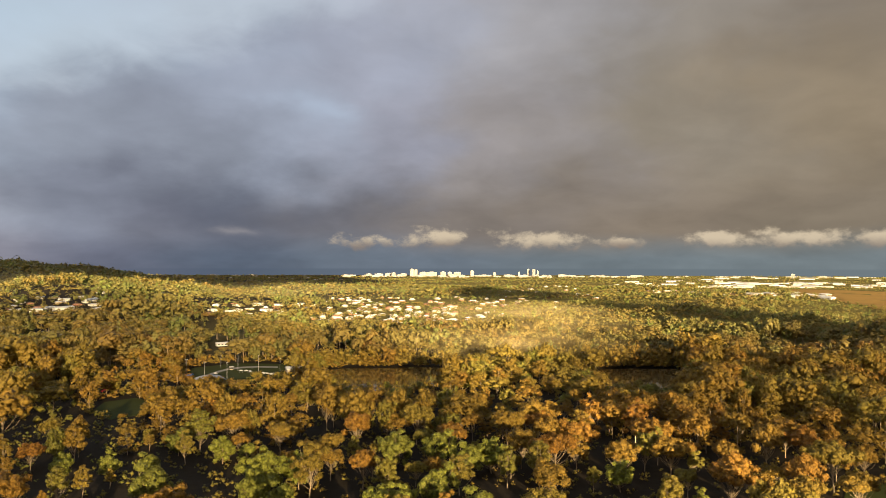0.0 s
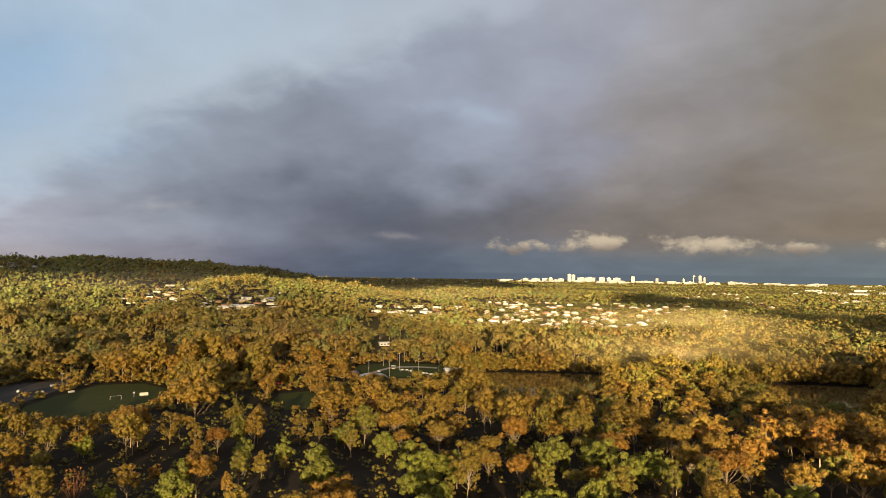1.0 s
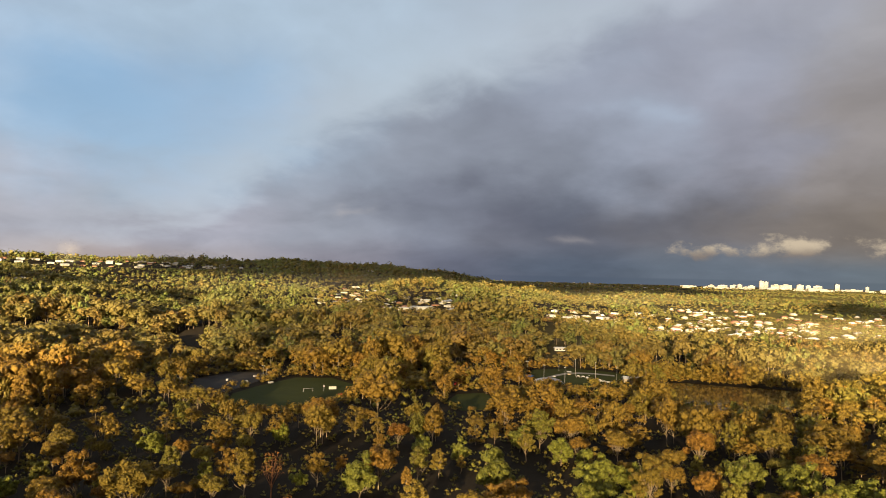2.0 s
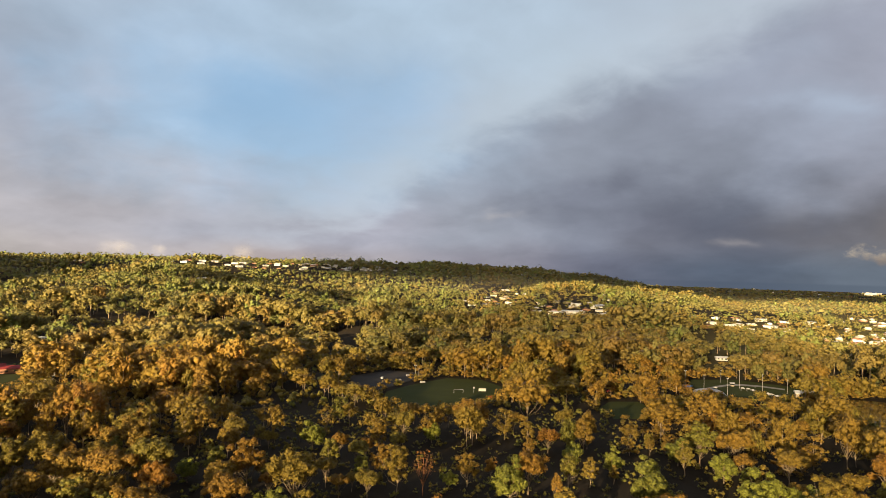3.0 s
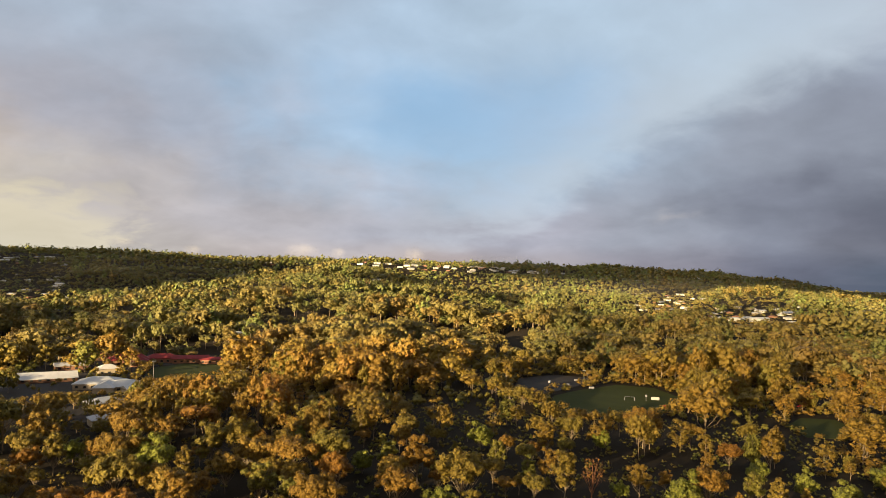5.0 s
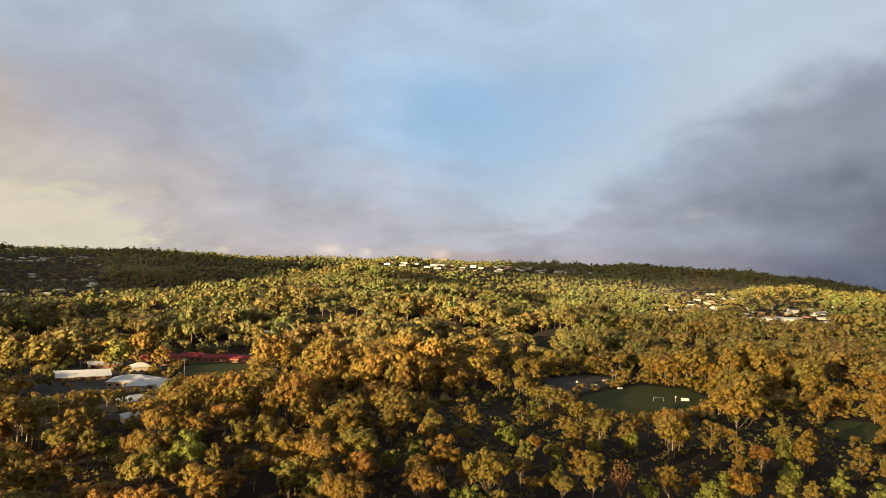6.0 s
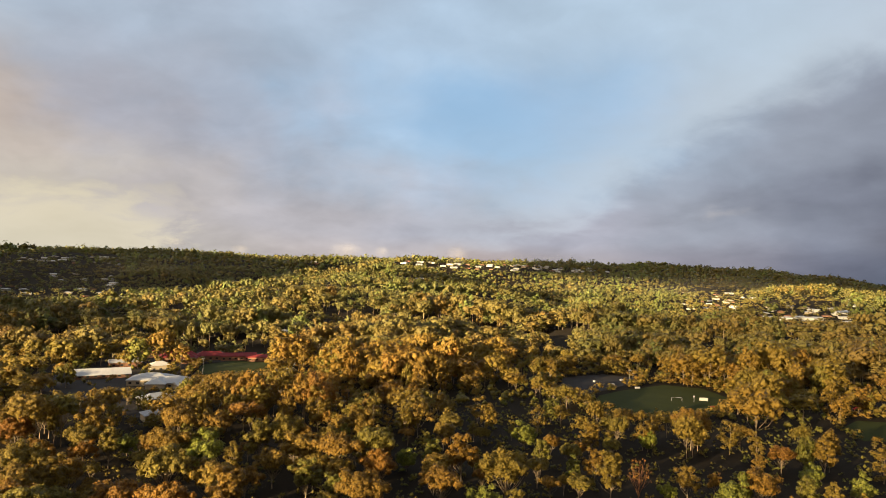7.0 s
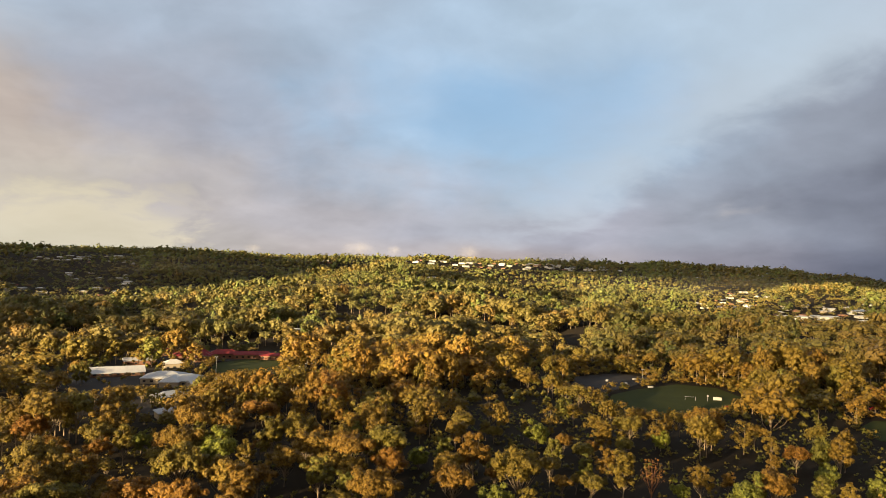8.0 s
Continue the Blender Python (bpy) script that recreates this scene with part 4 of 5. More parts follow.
def house(w, d, h, rise, hip, wall_mat, roof_mat, wing=False, name="house", plain=False):
    home = new(name)
    part("wall", walls_mesh(bmesh.new(), w, d, h, rise, hip), wall_mat, home)
    part("roof", roof_mesh(bmesh.new(), w, d, h, rise, 0.6, hip), roof_mat, home)
    if wing:
        ww, wd = w * 0.42, d * 0.9
        bm = walls_mesh(bmesh.new(), wd, ww, h - 0.2, rise * 0.8, hip)
        bmesh.ops.transform(bm, verts=bm.verts[:], matrix=pose(w * 0.24, -d * 0.75, 0, 0, 0, 90))
        part("wing", bm, wall_mat, home)
        bm = roof_mesh(bmesh.new(), wd, ww, h - 0.15, rise * 0.8, 0.6, hip)
        bmesh.ops.transform(bm, verts=bm.verts[:], matrix=pose(w * 0.24, -d * 0.75, 0, 0, 0, 90))
        part("wing_roof", bm, roof_mat, home)
    count = 2 if plain else max(3, int(w / 4.5))
    for s in (-1, 1):
        for n in range(count):
            cx = (n + 0.5) / count * w - w / 2
            if s < 0 and wing and cx > 0:
                continue
            zs = (1.0, 3.8) if h > 5 and not plain else (1.0,)
            for z0 in zs:
                win = part("window", box(bmesh.new(), cx - 0.9, cx + 0.9, s * d / 2 - 0.06, s * d / 2 + 0.06, z0, z0 + 1.3), M_GLASS, home)
                if not plain:
                    part("sill", box(bmesh.new(), cx - 1.0, cx + 1.0, s * d / 2 - 0.12, s * d / 2 + 0.12, z0 - 0.12, z0), wall_mat, win)
    part("door", box(bmesh.new(), w / 2 - 0.04, w / 2 + 0.06, -0.5, 0.5, 0.0, 2.1), M_TILE_BROWN, home)
    return home


HOUSE_KINDS = [
    ((17, 10, 3.2, 2.6, False, M_WHITE, M_TIN), "white weatherboard house with pale metal gable roof", 4),
    ((18, 11, 3.2, 2.4, True, M_CREAM, M_TIN, True), "cream rendered house with a pale hipped roof", 3),
    ((20, 12, 6.0, 2.4, True, M_WHITE, M_TIN_GREY), "two-storey white house with a grey metal roof", 2),
    ((16, 11, 3.2, 2.6, True, M_BRICK, M_TILE_BROWN), "brown brick house with a tiled hip roof", 2.5),
    ((24, 13, 5.8, 1.6, False, M_WHITE, M_TIN, True), "large white two-storey house with a low roof", 2),
    ((15, 9, 3.2, 2.2, False, M_CREAM, M_TILE_RED), "cream cottage with a dull red roof", 0.4),
]
# bearings, angles, how many, size, group
HOUSE_GROUPS = [
    (26.4, 31.2, -3.2, -2.2, 24, 0.9, "houses on the knoll"), (32.0, 36.8, -2.7, -1.4, 28, 0.74, "houses on the far side of the knoll"), (20.0, 26.0, -2.4, -1.5, 8, 1.0, "houses on the knoll"),
    (11.6, 19.0, -3.75, -2.85, 30, 0.85, "houses below the knoll"), 
    (44.5, 57.0, -0.2, 0.3, 56, 0.95, "houses along the ridge"), (57.0, 60.2, 0.0, 0.5, 12, 1.0, "houses on the hilltop"), (55.8, 59.0, -1.35, -1.1, 4, 1.25, "houses on the spur"),
    (81.0, 86.5, -0.6, -0.1, 20, 0.8, "houses on the shaded slope"), (80.2, 84.5, -3.2, -1.3, 18, 0.8, "houses on the shaded slope"), (85.2, 89.8, -3.0, -2.2, 7, 0.8, "houses on the shaded slope"), (65.5, 73.0, -0.2, 0.35, 9, 1.0, "houses along the ridge"), (33.0, 43.0, -0.7, 0.0, 14, 1.0, "houses on the dark ridge"),
    (-28.5, -24.0, -2.25, -1.9, 14, 1.6, "houses by the dry field"),
]


def make_houses():
    g = np.random.default_rng(21)
    protos = [(house(*spec, plain=True), label) for spec, label, _ in HOUSE_KINDS]
    share = np.array([s for *_, s in HOUSE_KINDS], float)
    used = set()
    for a0, a1, e0, e1, count, size, group in HOUSE_GROUPS:
        made, tries = 0, 0
        while made < count and tries < count * 12:
            tries += 1
            az, el = g.uniform(a0 - 0.4, a1 + 0.4), g.uniform(e0, e1)
            p, r = on_sight(az, el, 3.5, 640.0)
            if any(abs(p.x - hx) < 23 * size and abs(p.y - hy) < 23 * size for hx, hy, _ in HOMES):
                continue
            i = int(g.choice(len(protos), p=share / share.sum()))
            ob, label = protos[i]
            s = size * g.uniform(0.85, 1.15)
            m = Matrix.LocRotScale(p, Euler((0, 0, radians(az + g.choice([0, 90, 25, -30]) + g.uniform(-12, 12)))), (s, s, s * 0.82))
            if i in used:
                ob = copy_thing(ob, m)
            else:
                used.add(i)
                ob.matrix_basis = m
            tagged(ob, label, "house", group)
            HOMES.append((p.x, p.y, (11.0 if a0 > 79 else 7.8) * size))
            made += 1


make_houses()


def make_suburb():
    """The many small roofs of the suburb on the plain, too far to tell apart: one mesh of walls and hipped roofs."""
    g = np.random.default_rng(27)
    mats = [M_CREAM, M_WHITE, M_TIN, M_TIN_GREY, M_TILE_BROWN, M_BRICK]
    verts, quads, which = [], [], []
    tracts = [(-5.0, 10.6, -4.5, -2.5, 150, 0.62), (-13.0, -4.5, -3.2, -1.5, 36, 0.8), (8.0, 22.0, -1.35, -0.8, 26, 1.3), (-24.0, -13.0, -2.2, -1.2, 30, 1.2)]
    for a0, a1, e0, e1, count, size in tracts:
        made, tries = 0, 0
        while made < count and tries < count * 8:
            tries += 1
            az, el = g.uniform(a0, a1), e0 + (e1 - e0) * g.uniform() ** 1.3
            p, r = on_sight(az, el, 3.5, 640.0)
            if any(abs(p.x - hx) < 15 * size and abs(p.y - hy) < 15 * size for hx, hy, _ in HOMES):
                continue
            w, d, h, rise = g.uniform(15, 26) * size / 2, g.uniform(11, 16) * size / 2, g.uniform(2.2, 3.2), g.uniform(1.6, 2.8)
            turn = radians(az + g.choice([0, 90, 25, -30]) + g.uniform(-12, 12))
            c, q = math.cos(turn), math.sin(turn)
            shape = [(-w, -d, -1.5), (w, -d, -1.5), (w, d, -1.5), (-w, d, -1.5), (-w, -d, h), (w, -d, h), (w, d, h), (-w, d, h)]
            over = 0.6
            shape += [(-w - over, -d - over, h), (w + over, -d - over, h), (w + over, d + over, h), (-w - over, d + over, h), (-w * 0.5, -0.05, h + rise), (w * 0.5, -0.05, h + rise), (w * 0.5, 0.05, h + rise), (-w * 0.5, 0.05, h + rise)]
            base = len(verts)
            verts += [(p.x + x * c - y * q, p.y + x * q + y * c, p.z + z) for x, y, z in shape]
            # duller walls only: shade of eaves and trees is put into their colour
            wall, roof = int(g.choice([0, 0, 5])), int(g.choice([2, 3, 4], p=[0.4, 0.45, 0.15]))
            for f in ((0, 1, 5, 4), (1, 2, 6, 5), (2, 3, 7, 6), (3, 0, 4, 7)):
                quads.append([base + i for i in f])
                which.append(wall)
            for f in ((8, 9, 13, 12), (9, 10, 14, 13), (10, 11, 15, 14), (11, 8, 12, 15), (12, 13, 14, 15), (11, 10, 9, 8)):
                quads.append([base + i for i in f])
                which.append(roof)
            HOMES.append((p.x, p.y, 8.0 * size))
            made += 1
    tagged(new("suburb_houses", mesh_of("suburb_houses", verts, quads, mats, which)), "many small pale-roofed houses of a distant suburb among trees", "houses", kind="stuff")


make_suburb()


# ---- the coast: towers, low blocks and warehouses ----
def tower(w, d, storeys, name="apartment_tower"):
    h = storeys * 3.2
    ob = new(name)
    part("wall", box(bmesh.new(), -w / 2, w / 2, -d / 2, d / 2, -4, h), M_HAZY, ob)
    for n in range(1, storeys, 2):
        part("window_band", box(bmesh.new(), -w / 2 + 1.0, w / 2 - 1.0, -d / 2 - 0.15, d / 2 + 0.15, n * 3.2, n * 3.2 + 1.5), M_GLASS, ob)
    part("parapet", box(bmesh.new(), -w / 2 - 0.4, w / 2 + 0.4, -d / 2 - 0.4, d / 2 + 0.4, h, h + 1.0), M_HAZY, ob)
    part("plant_room", box(bmesh.new(), -w / 5, w / 5, -d / 4, d / 4, h + 1.0, h + 4.2), M_HAZY, ob)
    return ob


def warehouse(w, d, h):
    ob = new("warehouse")
    part("wall", walls_mesh(bmesh.new(), w, d, h, 3.0, False), M_WHITE, ob)
    part("roof", roof_mesh(bmesh.new(), w, d, h, 3.0, 0.6, False), M_TIN, ob)
    for n in range(-1, 2):
        part("roller_door", box(bmesh.new(), n * 14 - 3.0, n * 14 + 3.0, -d / 2 - 0.1, -d / 2 + 0.1, 0, 4.5), M_TIN_GREY, ob)
    return ob


# bearing, width, storeys of the towers that stand out
TOWERS = [(6.0, 34, 5), (5.2, 60, 6), (4.4, 50, 7), (4.0, 26, 9), (3.2, 44, 6), (2.55, 26, 16), (2.2, 22, 15), (1.55, 60, 9), (0.9, 70, 9), (0.0, 40, 9), (-0.55, 30, 8), (-1.15, 50, 8), (-2.35, 26, 13), (-4.2, 16, 9), (-6.15, 14, 10), (-6.9, 16, 15), (-7.35, 16, 15), (-7.65, 12, 12), (-26.4, 20, 8)]


def make_coast():
    g = np.random.default_rng(31)
    for az, w, storeys in TOWERS:
        ob = tower(w * 0.85, 18, max(4, round(storeys * 0.85)))
        ob.matrix_basis = Matrix.Translation(at(az, 4420 + g.uniform(-60, 60))) @ pose(0, 0, 0, 0, 0, az + g.uniform(-15, 15))
        tagged(ob, "white apartment tower on the distant coast", "tower", "towers on the coast")
    block, shed = tower(30, 16, 4, "apartment_block"), warehouse(70, 40, 8)
    first = {block: True, shed: True}

    def put_copy(ob, p, az, s, label, category, group):
        m = Matrix.LocRotScale(p, Euler((0, 0, radians(az + g.uniform(-12, 12)))), s)
        if first.pop(ob, False):
            ob.matrix_basis = m
        else:
            ob = copy_thing(ob, m)
        tagged(ob, label, category, group)

    for n in range(95):
        az = g.uniform(-16, 8.2) if n < 70 else g.uniform(-24, 22)
        s = g.uniform(0.5, 1.3)
        put_copy(block, at(az, g.uniform(4150, 4600)), az, (s * 1.2, s, g.uniform(0.5, 1.0)), "low white apartment block on the distant coast", "building", "blocks on the coast")
    for n in range(90):
        az = g.uniform(-34, -21.5) if n > 20 else g.uniform(-24, -14)
        el = g.normal(-1.28, 0.1) - 0.008 * (az + 28) if n < 64 else g.normal(-0.78, 0.06)
        if n <= 20:
            el = g.uniform(-1.6, -0.9)
        p, r = on_sight(az, el, 4.0, 1500.0)
        s = g.uniform(0.45, 1.0)
        put_copy(shed, p, az, (s * 1.2, s, g.uniform(0.6, 0.9)), "white warehouse with a pale metal roof", "warehouse", "warehouses on the plain")
        HOMES.append((p.x, p.y, 34.0 * s))


make_coast()


def make_dry_field():
    bm = bmesh.new()
    rows = []
    for i in range(13):
        row = []
        for j in range(13):
            az = -26.0 - 11.0 * j / 12
            near = 2300 - 700 * ease(j / 7.0)
            r = near + (2560 - near) * i / 12 + 20 * math.sin(3 * j)
            row.append(bm.verts.new(at(az, float(r), 0.8)))
        rows.append(row)
    for i in range(12):
        for j in range(12):
            bm.faces.new((rows[i][j], rows[i + 1][j], rows[i + 1][j + 1], rows[i][j + 1]))
    bmesh.ops.recalc_face_normals(bm, faces=bm.faces[:])
    tagged(part("dry_field", bm, M_DRY, None), "bare brown field of dry grass on the plain", "field", kind="structure")


make_dry_field()


# ---- the club by the pond ----
def light_pole(tall, lamps=2):
    ob = new("floodlight_pole")
    part("pole", rod(bmesh.new(), (0, 0, -0.4), (0, 0, tall), 0.15, 0.09), M_STEEL, ob)
    part("crossarm", box(bmesh.new(), -1.1, 1.1, -0.07, 0.07, tall - 0.25, tall - 0.1), M_STEEL, ob)
    for n in range(lamps):
        x = -0.8 + 1.6 * n / max(lamps - 1, 1)
        part("floodlight", box(bmesh.new(), x - 0.3, x + 0.3, -0.2, 0.15, tall - 0.1, tall + 0.3, 0.05), M_WHITE, ob)
    return ob


def place(ob, az, r, turn=0.0, size=1.0, up=0.12):
    ob.matrix_basis = Matrix.LocRotScale(at(az, r, up), Euler((0, 0, radians(az + turn))), (size, size, size))
    return ob


def make_club():
    first = light_pole(13.0)
    for n, (az, r, s) in enumerate([(20.02, 578, 0.95), (18.68, 569, 0.85), (17.5, 616, 0.75), (17.04, 537, 1.08), (16.22, 592, 1.05), (14.67, 578, 1.05), (13.03, 584, 0.78), (15.16, 559, 0.45)]):
        ob = first if n == 0 else copy_thing(first, Matrix())
        tagged(place(ob, az, r, 20 * n, s), "tall grey steel floodlight pole on the club lawn", "floodlight", "floodlights of the club")
    # curved shade roof
    ob = new("shade_roof")
    bm = bmesh.new()
    rows = []
    for lift in (0.0, 0.15):
        row = []
        for i in range(13):
            a = math.pi * i / 12
            row.append([bm.verts.new((-10.5 * math.cos(a), y, 2.6 + (3.2 + lift) * math.sin(a) * (1 - 0.08 * abs(y) / 6))) for y in (-7, -3.5, 0, 3.5, 7)])
        rows.append(row)
    for row, flip in ((rows[0], True), (rows[1], False)):
        for i in range(12):
            for j in range(4):
                q = [row[i][j], row[i + 1][j], row[i + 1][j + 1], row[i][j + 1]]
                bm.faces.new(list(reversed(q)) if flip else q)
    part("canopy", bm, M_TIN_GREY, ob)
    for x in (-10.2, 10.2):
        for y in (-6.5, 0, 6.5):
            part("post", rod(bmesh.new(), (x, y, -0.4), (x, y, 2.7), 0.12), M_STEEL, ob)
    tagged(place(ob, 18.28, 533, 8), "curved grey shade roof on steel posts", "shade roof")
    tagged(place(house(17, 9, 3.2, 1.6, False, M_CREAM, M_TIN, False, "clubhouse"), 11.7, 574, 10), "long low clubhouse with a pale metal roof", "clubhouse")
    tagged(place(house(4.4, 3.4, 2.6, 0.9, False, M_WHITE, M_TIN, False, "hut"), 21.24, 561, -20), "small white hut beside the grass bank", "hut")
    tagged(place(house(2.4, 2.2, 2.2, 0.6, False, M_CREAM, M_TIN_GREY, False, "kiosk"), 16.71, 600, 5), "small cream wooden kiosk at the lawn's edge", "kiosk")
    tagged(place(house(9, 6, 2.8, 1.0, False, M_CREAM, M_BLUE, False, "shed"), 20.05, 562, -15), "low shed with a blue metal roof", "shed")
    tagged(place(house(11, 6, 2.4, 1.4, False, M_WHITE, M_TIN), 17.44, 775, 15), "white house with a pale roof alone among gum trees", "house")
    for away in (735, 755, 775):
        HOMES.append((at(17.44, away).x, at(17.44, away).y, 17.0))
    marquee = new("marquee")
    bm = roof_mesh(bmesh.new(), 3.4, 3.0, 2.1, 0.9, 0.1, True)
    part("canopy", bm, M_WHITE, marquee)
    for x in (-1.6, 1.6):
        for y in (-1.4, 1.4):
            part("post", rod(bmesh.new(), (x, y, -0.2), (x, y, 2.15), 0.05, sides=6), M_STEEL, marquee)
    for n, (az, r) in enumerate([(15.99, 582), (15.6, 581), (14.3, 566), (13.7, 559), (17.88, 573)]):
        ob = marquee if n == 0 else copy_thing(marquee, Matrix())
        tagged(place(ob, az, r, 12, 0.75), "small white marquee on the club lawn", "marquee", "marquees of the club")
    bm = bmesh.new()
    lane = [(19.4, 560, 4), (18.6, 573, 5), (17.8, 590, 5), (17.0, 604, 5), (16.0, 611, 5), (14.8, 612, 4), (13.2, 606, 4)]
    pairs = [(bm.verts.new(at(a, r - w, 0.17)), bm.verts.new(at(a, r + w, 0.17))) for a, r, w in lane]
    for (a, b), (c, d) in zip(pairs, pairs[1:]):
        bm.faces.new((a, b, d, c))
    bmesh.ops.recalc_face_normals(bm, faces=bm.faces[:])
    tagged(part("driveway", bm, M_PATH, None), "pale concrete driveway curving across the club lawn", "driveway", kind="structure")


make_club()


def parked_car(paint):
    car = new("parked_car")
    part("body", box(bmesh.new(), -2.15, 2.15, -0.88, 0.88, 0.3, 0.9, 0.12), paint, car)
    cabin = box(bmesh.new(), -1.25, 1.15, -0.78, 0.78, 0.85, 1.45, 0.0)
    for v in cabin.verts:
        if v.co.z > 1.2:
            v.co.x *= 0.72
            v.co.y *= 0.88
    cabin = part("cabin", cabin, paint, car)
    for y in (-0.735, 0.735):
        part("side_window", box(bmesh.new(), -0.8, 0.75, y - 0.03, y + 0.03, 1.0, 1.33), M_GLASS, cabin)
    for x in (-1.35, 1.35):
        for y in (-0.82, 0.82):
            part("wheel", rod(bmesh.new(), (x, y - 0.1, 0.32), (x, y + 0.1, 0.32), 0.32, sides=12), M_GLASS, car)
    return car


for paint, label, spots in (
    (M_WHITE, "white car parked beside the club lawn", ((14.1, 569, 20), (13.55, 565, 24), (13.05, 562, 18), (24.3, 590, 80))),
    (M_TIN_GREY, "grey car parked on grass by the club", ((15.3, 583, 100), (18.35, 566, 15), (23.4, 560, 60))),
    (M_RED, "red car parked among trees by the grass bank", ((25.2, 535, 70), (25.6, 526, 20))),
):
    car = None
    for az, r, turn in spots:
        car = parked_car(paint) if car is None else copy_thing(car, Matrix())
        tagged(place(car, az, r, turn), label, "car", "cars at the club")


# ---- the sports field ----
def make_field_things():
    goal = new("football_goal")
    for x in (-3.2, 3.2):
        part("post", rod(bmesh.new(), (x, 0, -0.2), (x, 0, 2.4), 0.09), M_STEEL, goal)
        part("stay", rod(bmesh.new(), (x, 0, 2.3), (x, 1.8, 0.0), 0.05, sides=6), M_STEEL, goal)
    part("crossbar", rod(bmesh.new(), (-3.3, 0, 2.4), (3.3, 0, 2.4), 0.09), M_STEEL, goal)
    tagged(place(goal, 37.45, 491, 8), "pale grey metal football goal on mown grass", "goal")
    sign = new("banner_board")
    part("panel", box(bmesh.new(), -3.6, 3.6, -0.06, 0.06, 0.5, 3.2, 0.03), M_WHITE, sign)
    for x in (-3.3, 0, 3.3):
        part("post", rod(bmesh.new(), (x, 0.12, -0.3), (x, 0.12, 3.0), 0.07, sides=6), M_STEEL, sign)
    tagged(place(sign, 35.55, 499, 6, 0.72), "white banner board on posts beside the field", "banner")
    post = new("scoreboard_post")
    part("pole", rod(bmesh.new(), (0, 0, -0.3), (0, 0, 4.2), 0.12), M_STEEL, post)
    part("board", box(bmesh.new(), -0.6, 0.6, -0.08, 0.08, 2.7, 3.6, 0.03), M_STEEL, post)
    tagged(place(post, 36.23, 495, 0), "grey post with a small board", "post")
    tarp = new("red_tarpaulin")
    part("cover", box(bmesh.new(), -2.2, 2.2, -1.0, 1.0, -0.1, 0.9, 0.25), M_RED, tarp)
    part("lashing", rod(bmesh.new(), (-2.25, -1.02, 0.4), (2.25, -1.02, 0.4), 0.05, sides=6), M_WHITE, tarp)
    tagged(place(tarp, 34.8, 478, 10), "low red covered stack beside the field", "tarpaulin")
    first = light_pole(9.0)
    for n, (az, r, s) in enumerate([(40.94, 557, 1.0), (40.69, 555, 0.75)]):
        ob = first if n == 0 else copy_thing(first, Matrix())
        tagged(place(ob, az, r, 30 * n, s), "grey steel lamp pole at the car park", "floodlight", "lamp poles of the car park")
    cart = new("parked_van")
    part("body", box(bmesh.new(), -2.3, 2.3, -0.95, 0.95, 0.35, 1.95, 0.18), M_TIN_GREY, cart)
    part("windscreen", box(bmesh.new(), 1.5, 2.33, -0.8, 0.8, 1.15, 1.75, 0.05), M_GLASS, cart)
    for x in (-1.5, 1.5):
        for y in (-0.9, 0.9):
            part("wheel", rod(bmesh.new(), (x, y - 0.12, 0.25), (x, y + 0.12, 0.25), 0.33, sides=12), M_GLASS, cart)
    for n, (az, r, turn) in enumerate([(40.34, 528, 20), (42.25, 535, 10), (43.6, 545, 80), (41.5, 560, 30)]):
        ob = cart if n == 0 else copy_thing(cart, Matrix())
        tagged(place(ob, az, r, turn, 0.8), "pale grey van parked on the gravel", "van", "vans in the car park")


make_field_things()


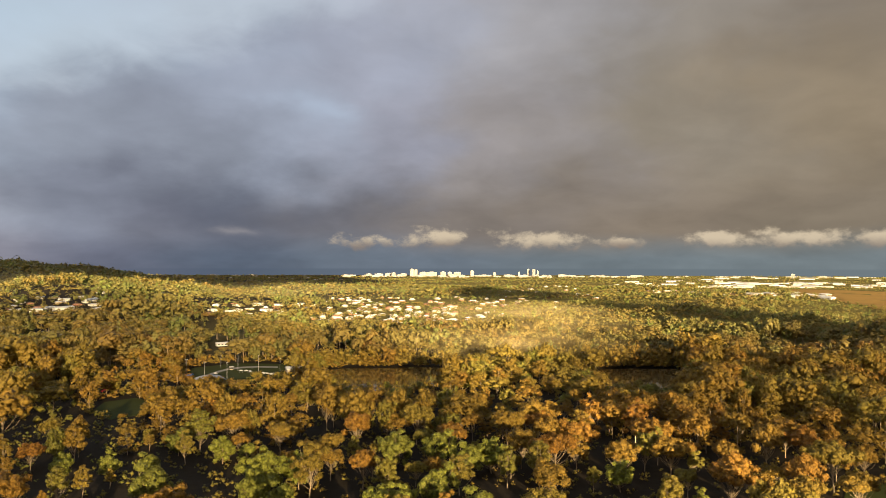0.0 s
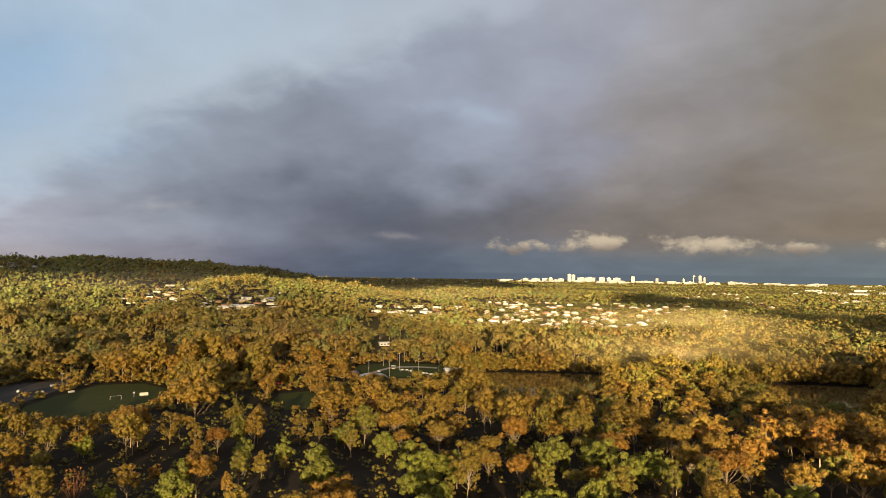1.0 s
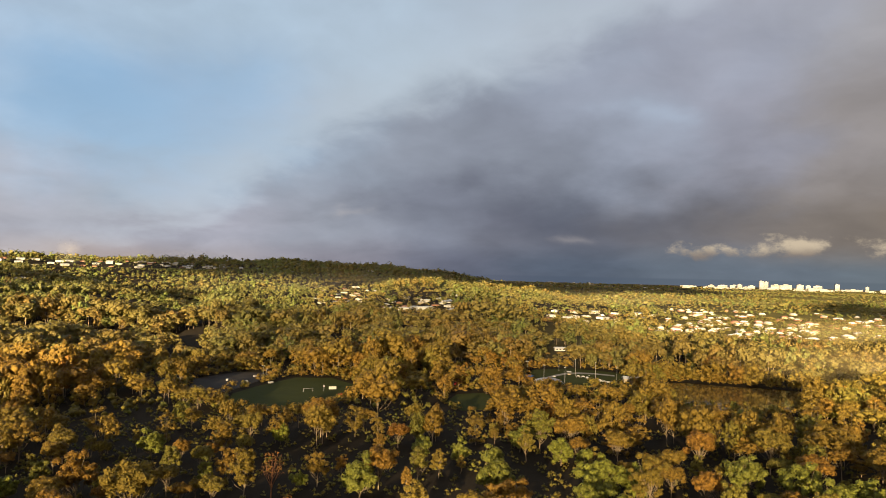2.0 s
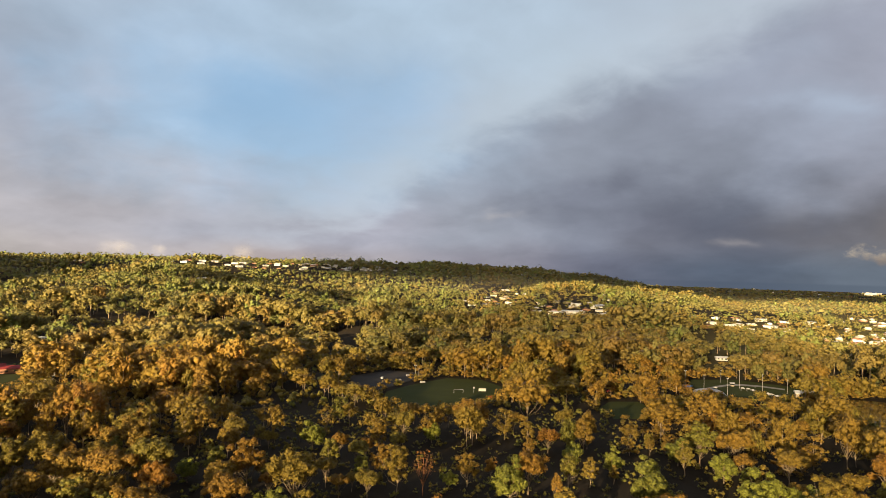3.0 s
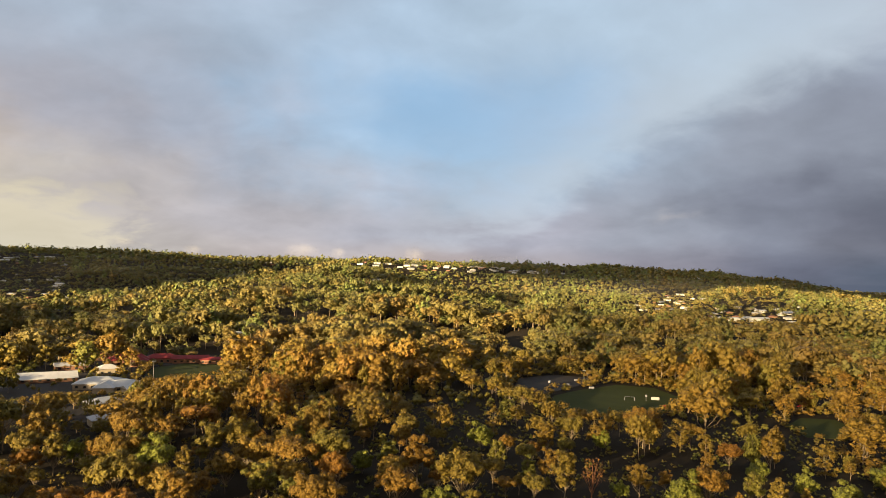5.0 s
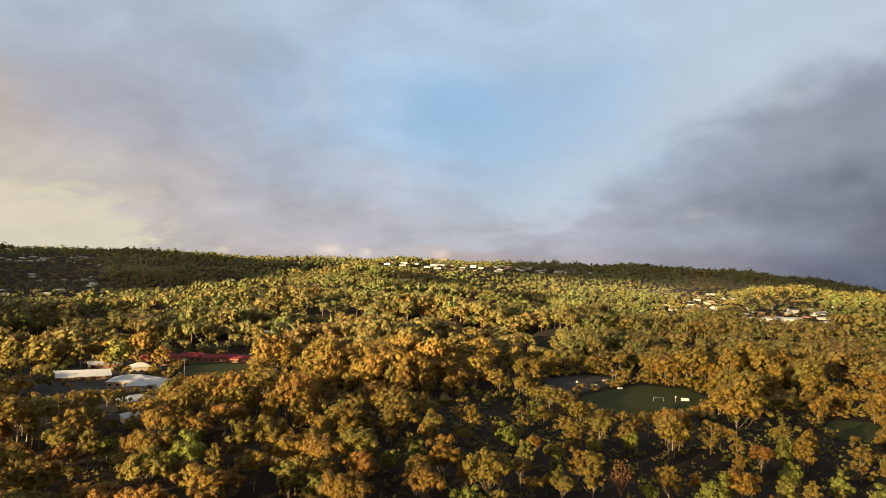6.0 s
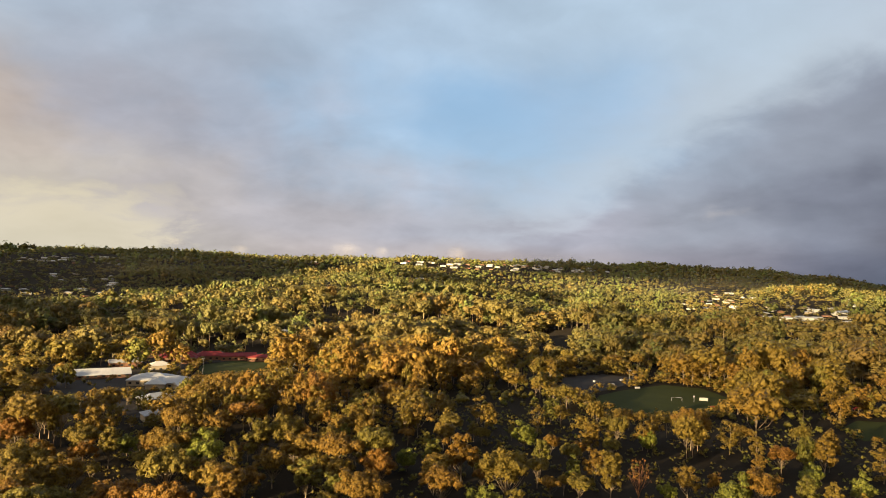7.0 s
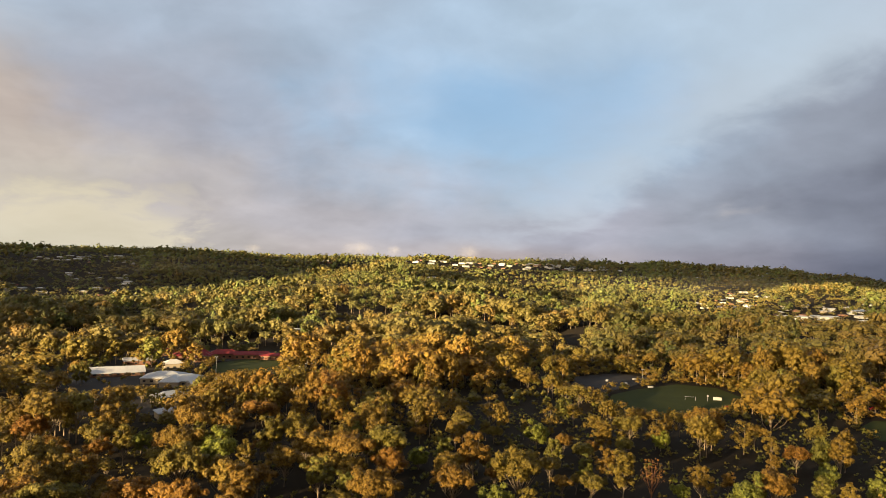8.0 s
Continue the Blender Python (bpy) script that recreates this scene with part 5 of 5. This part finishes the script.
# ---- the school ----
def make_school():
    for az, r, turn, spec, label in [
        # dark brown on these walls puts the shade under the eaves into their colour
        (81.0, 545, 4, (34, 18, 2.3, 3.4, False, M_TILE_BROWN, M_TIN, False), "long school block, walls browned as eave shade, pale metal roof"),
        (79.6, 592, 8, (22, 10, 3.4, 2.0, False, M_BRICK, M_TIN_GREY, False), "low brick school block with a grey roof"),
        (77.6, 510, -12, (28, 20, 3.4, 3.4, True, M_CREAM, M_TIN, True), "white-roofed school hall with hipped roofs"),
        (76.1, 498, 14, (24, 18, 3.2, 3.0, True, M_CREAM, M_TIN, True), "hipped white-roofed school building beside the hall"),
        (74.9, 486, 24, (20, 9, 3.2, 1.4, False, M_CREAM, M_TIN, False), "low school wing with a pale roof"),
        (77.2, 566, 10, (14, 10, 4.2, 2.6, True, M_CREAM, M_TIN, False), "small school building with a pale hip roof"),
        (77.2, 441, 30, (19, 11, 3.4, 2.4, True, M_CREAM, M_TIN, False), "school classroom with a pale roof among trees"),
        (77.0, 396, 15, (15, 11, 3.4, 2.2, True, M_CREAM, M_TIN_GREY, False), "school hut with a grey roof among trees"),
        (75.9, 612, 6, (30, 13, 4.2, 4.4, True, M_BRICK, M_TILE_RED, True), "school building with a big bright red roof"),
        (73.6, 622, -4, (24, 11, 3.6, 3.2, True, M_BRICK, M_TILE_RED, False), "brick school building with a red hip roof"),
        (71.6, 618, 3, (28, 10, 3.4, 2.4, False, M_BRICK, M_TILE_RED, False), "long school classroom block with a red roof"),
        (70.2, 612, 0, (16, 9, 3.2, 1.8, False, M_BRICK, M_TILE_RED, False), "low school block with a red roof beside the lawn"),
        (78.4, 640, 10, (26, 10, 3.4, 2.4, False, M_BRICK, M_TILE_RED, False), "brick school block with a dull red roof"),
        (67.65, 570, 10, (6, 4, 2.8, 0.8, False, M_WHITE, M_TIN, False), "small white shed at the lawn's edge"),
        (67.8, 765, 0, (20, 9, 4.0, 1.6, False, M_CREAM, M_TIN, False), "pale low building between tall gum trees"),
    ]:
        ob = house(*spec, "school_building" if spec[0] > 8 else "shed")
        tagged(place(ob, az, r, turn, 1.0, 0.06), label, "school" if spec[0] > 8 else "shed")
        p = at(az, r)
        HOMES.append((p.x, p.y, spec[0] * 0.6 + 3))
        if spec[6] is M_TIN and spec[0] > 13 and r < 640:
            for away in (22, 44, 66):
                HOMES.append((p.x + 0.26 * away, p.y - 0.97 * away, spec[0] * 0.5))
    tagged(place(light_pole(13.5), 74.1, 527, 20), "tall grey floodlight pole beside the school lawn", "floodlight")


make_school()


# ---- evening cloud out of view overhead and behind, placed to shade the land ----
def cloud_material(name, dense):
    """Cloud that lets part of the light through."""
    m, k, bsdf = material(name, 1.0, 0.0)
    bsdf.inputs["Base Color"].default_value = (0.8, 0.8, 0.8, 1)
    clear = k.add("ShaderNodeBsdfTransparent").outputs[0]
    both = k.add("ShaderNodeMixShader", {0: dense, 1: clear, 2: bsdf.outputs[0]}).outputs[0]
    k.l.new(both, [n for n in k.n if n.bl_idname == "ShaderNodeOutputMaterial"][0].inputs[0])
    return m


M_CLOUD = cloud_material("grey_cloud", 0.78)
M_VEIL = cloud_material("thin_cloud", 0.34)
M_WEAK = cloud_material("faint_cloud", 0.2)


def cloud(along, across, wide, deep, drift, lean=0.0, mat=M_CLOUD):
    """A thin ragged cloud that drifts between the sun and the land; its shade falls on level ground that far along the sun's way and to the left of it."""
    bm = bmesh.new()
    bmesh.ops.create_icosphere(bm, subdivisions=4, radius=1.0)
    for v in bm.verts:
        n = noise.fractal(Vector((v.co.x * 1.7 + drift, v.co.y * 1.7, v.co.z)), 0.9, 2.0, 5)
        f = 1 + 0.38 * n
        v.co = Vector((v.co.x * f * wide / 2, v.co.y * f * deep / 2, v.co.z * (7 + 5 * n)))
    a, b = radians(SUN_AZ - 180), radians(SUN_AZ - 90)
    p = Vector((-math.sin(a) * along - math.sin(b) * across, math.cos(a) * along + math.cos(b) * across, 0))
    far = max(p.y, 0) + 1500 + deep * 0.6
    ob = part("cloud", bm, mat, None)
    ob.matrix_basis = Matrix.Translation(p + sun_way / -sun_way.y * far) @ pose(0, 0, 0, 0, 0, SUN_AZ - 180 + lean)
    return tagged(ob, "thin ragged grey cloud out of view, placed to shade the land", "cloud", "broken clouds", "structure")


cloud(3700, 90, 1150, 2300, 1)  # over the plain towards the sea
cloud(2760, 760, 900, 1400, 2)  # over the dark ridge
cloud(1150, 1530, 900, 1400, 3)  # over the slope with houses
cloud(1930, -690, 270, 700, 4)  # over the far grove
cloud(1000, -725, 190, 1000, 5)  # a streak across the right of the plain
cloud(610, -590, 220, 300, 8)
cloud(480, 935, 300, 230, 12)  # over the valley below the slope
cloud(1510, 862, 150, 190, 6)  # behind the spur
cloud(900, 170, 400, 1400, 7, 13, M_VEIL)  # unseen veil added to dim the wood before the knoll
# another added veil, which dims the near wood on the right
cloud(430, -340, 300, 520, 9, 0, M_VEIL)
# faint added veil, which dims the nearest trees on the left
cloud(300, 345, 250, 330, 11, 0, M_WEAK)
cloud(455, 770, 260, 230, 10, 0, M_VEIL)  # added veil that dims the trees beyond the school


# ---- wisps about the ridge, and added shells that imitate haze over pond and slopes ----
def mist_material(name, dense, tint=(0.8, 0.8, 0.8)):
    """Thin see-through shell, densest in the middle of its body; the tint can carry sun colour."""
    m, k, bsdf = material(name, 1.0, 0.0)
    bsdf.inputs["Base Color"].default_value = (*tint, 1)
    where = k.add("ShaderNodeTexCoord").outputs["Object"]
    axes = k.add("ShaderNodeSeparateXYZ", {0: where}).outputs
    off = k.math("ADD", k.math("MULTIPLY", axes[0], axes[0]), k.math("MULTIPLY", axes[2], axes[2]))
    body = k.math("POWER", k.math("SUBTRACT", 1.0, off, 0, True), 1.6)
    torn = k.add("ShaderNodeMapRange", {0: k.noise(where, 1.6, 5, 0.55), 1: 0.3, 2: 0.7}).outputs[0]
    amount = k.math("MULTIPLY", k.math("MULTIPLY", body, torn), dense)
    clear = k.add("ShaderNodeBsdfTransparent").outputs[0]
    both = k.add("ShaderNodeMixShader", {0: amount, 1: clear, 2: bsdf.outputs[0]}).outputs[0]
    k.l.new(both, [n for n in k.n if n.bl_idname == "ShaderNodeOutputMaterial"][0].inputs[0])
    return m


# the sun's gold is put into the first one's own colour
M_GOLD_HAZE = mist_material("thin_mist", 0.055, (0.8, 0.66, 0.36))
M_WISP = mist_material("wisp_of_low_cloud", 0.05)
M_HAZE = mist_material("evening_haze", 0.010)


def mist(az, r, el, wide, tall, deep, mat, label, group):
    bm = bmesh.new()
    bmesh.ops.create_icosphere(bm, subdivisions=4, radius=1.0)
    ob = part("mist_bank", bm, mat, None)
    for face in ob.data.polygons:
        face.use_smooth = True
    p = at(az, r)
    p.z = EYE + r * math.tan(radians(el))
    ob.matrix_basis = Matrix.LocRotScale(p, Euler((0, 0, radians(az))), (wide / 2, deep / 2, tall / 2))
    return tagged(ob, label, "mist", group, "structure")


WISP, GOLD = "pale wisp of low cloud clinging to the ridge", "mist and added haze over the trees, tinted gold as sunlight"
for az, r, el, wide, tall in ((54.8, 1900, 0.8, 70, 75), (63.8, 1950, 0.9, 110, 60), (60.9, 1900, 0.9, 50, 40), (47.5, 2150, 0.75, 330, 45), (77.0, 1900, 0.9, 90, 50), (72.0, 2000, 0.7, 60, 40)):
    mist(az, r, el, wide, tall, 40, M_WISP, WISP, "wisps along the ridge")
# shells added to brighten the trees by the pond as golden haze would
mist(-5.0, 590, -6.6, 250, 50, 50, M_GOLD_HAZE, GOLD, "mist over the pond")
mist(-6.5, 800, -5.0, 300, 70, 60, M_GOLD_HAZE, GOLD, "mist over the pond")
mist(-6.0, 1200, -3.9, 430, 60, 80, M_GOLD_HAZE, GOLD, "mist over the plain")
mist(-5.4, 640, -6.6, 60, 26, 30, M_GOLD_HAZE, GOLD, "mist over the pond")
# shells added to pale the far slopes as hazy air would
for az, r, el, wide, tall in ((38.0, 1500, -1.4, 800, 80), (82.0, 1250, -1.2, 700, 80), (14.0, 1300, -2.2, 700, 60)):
    mist(az, r, el, wide, tall, 120, M_HAZE, "added see-through shell imitating haze over the wooded slopes", "haze over the slopes")

# ---- trees ----
make_near_wood()
make_woods()
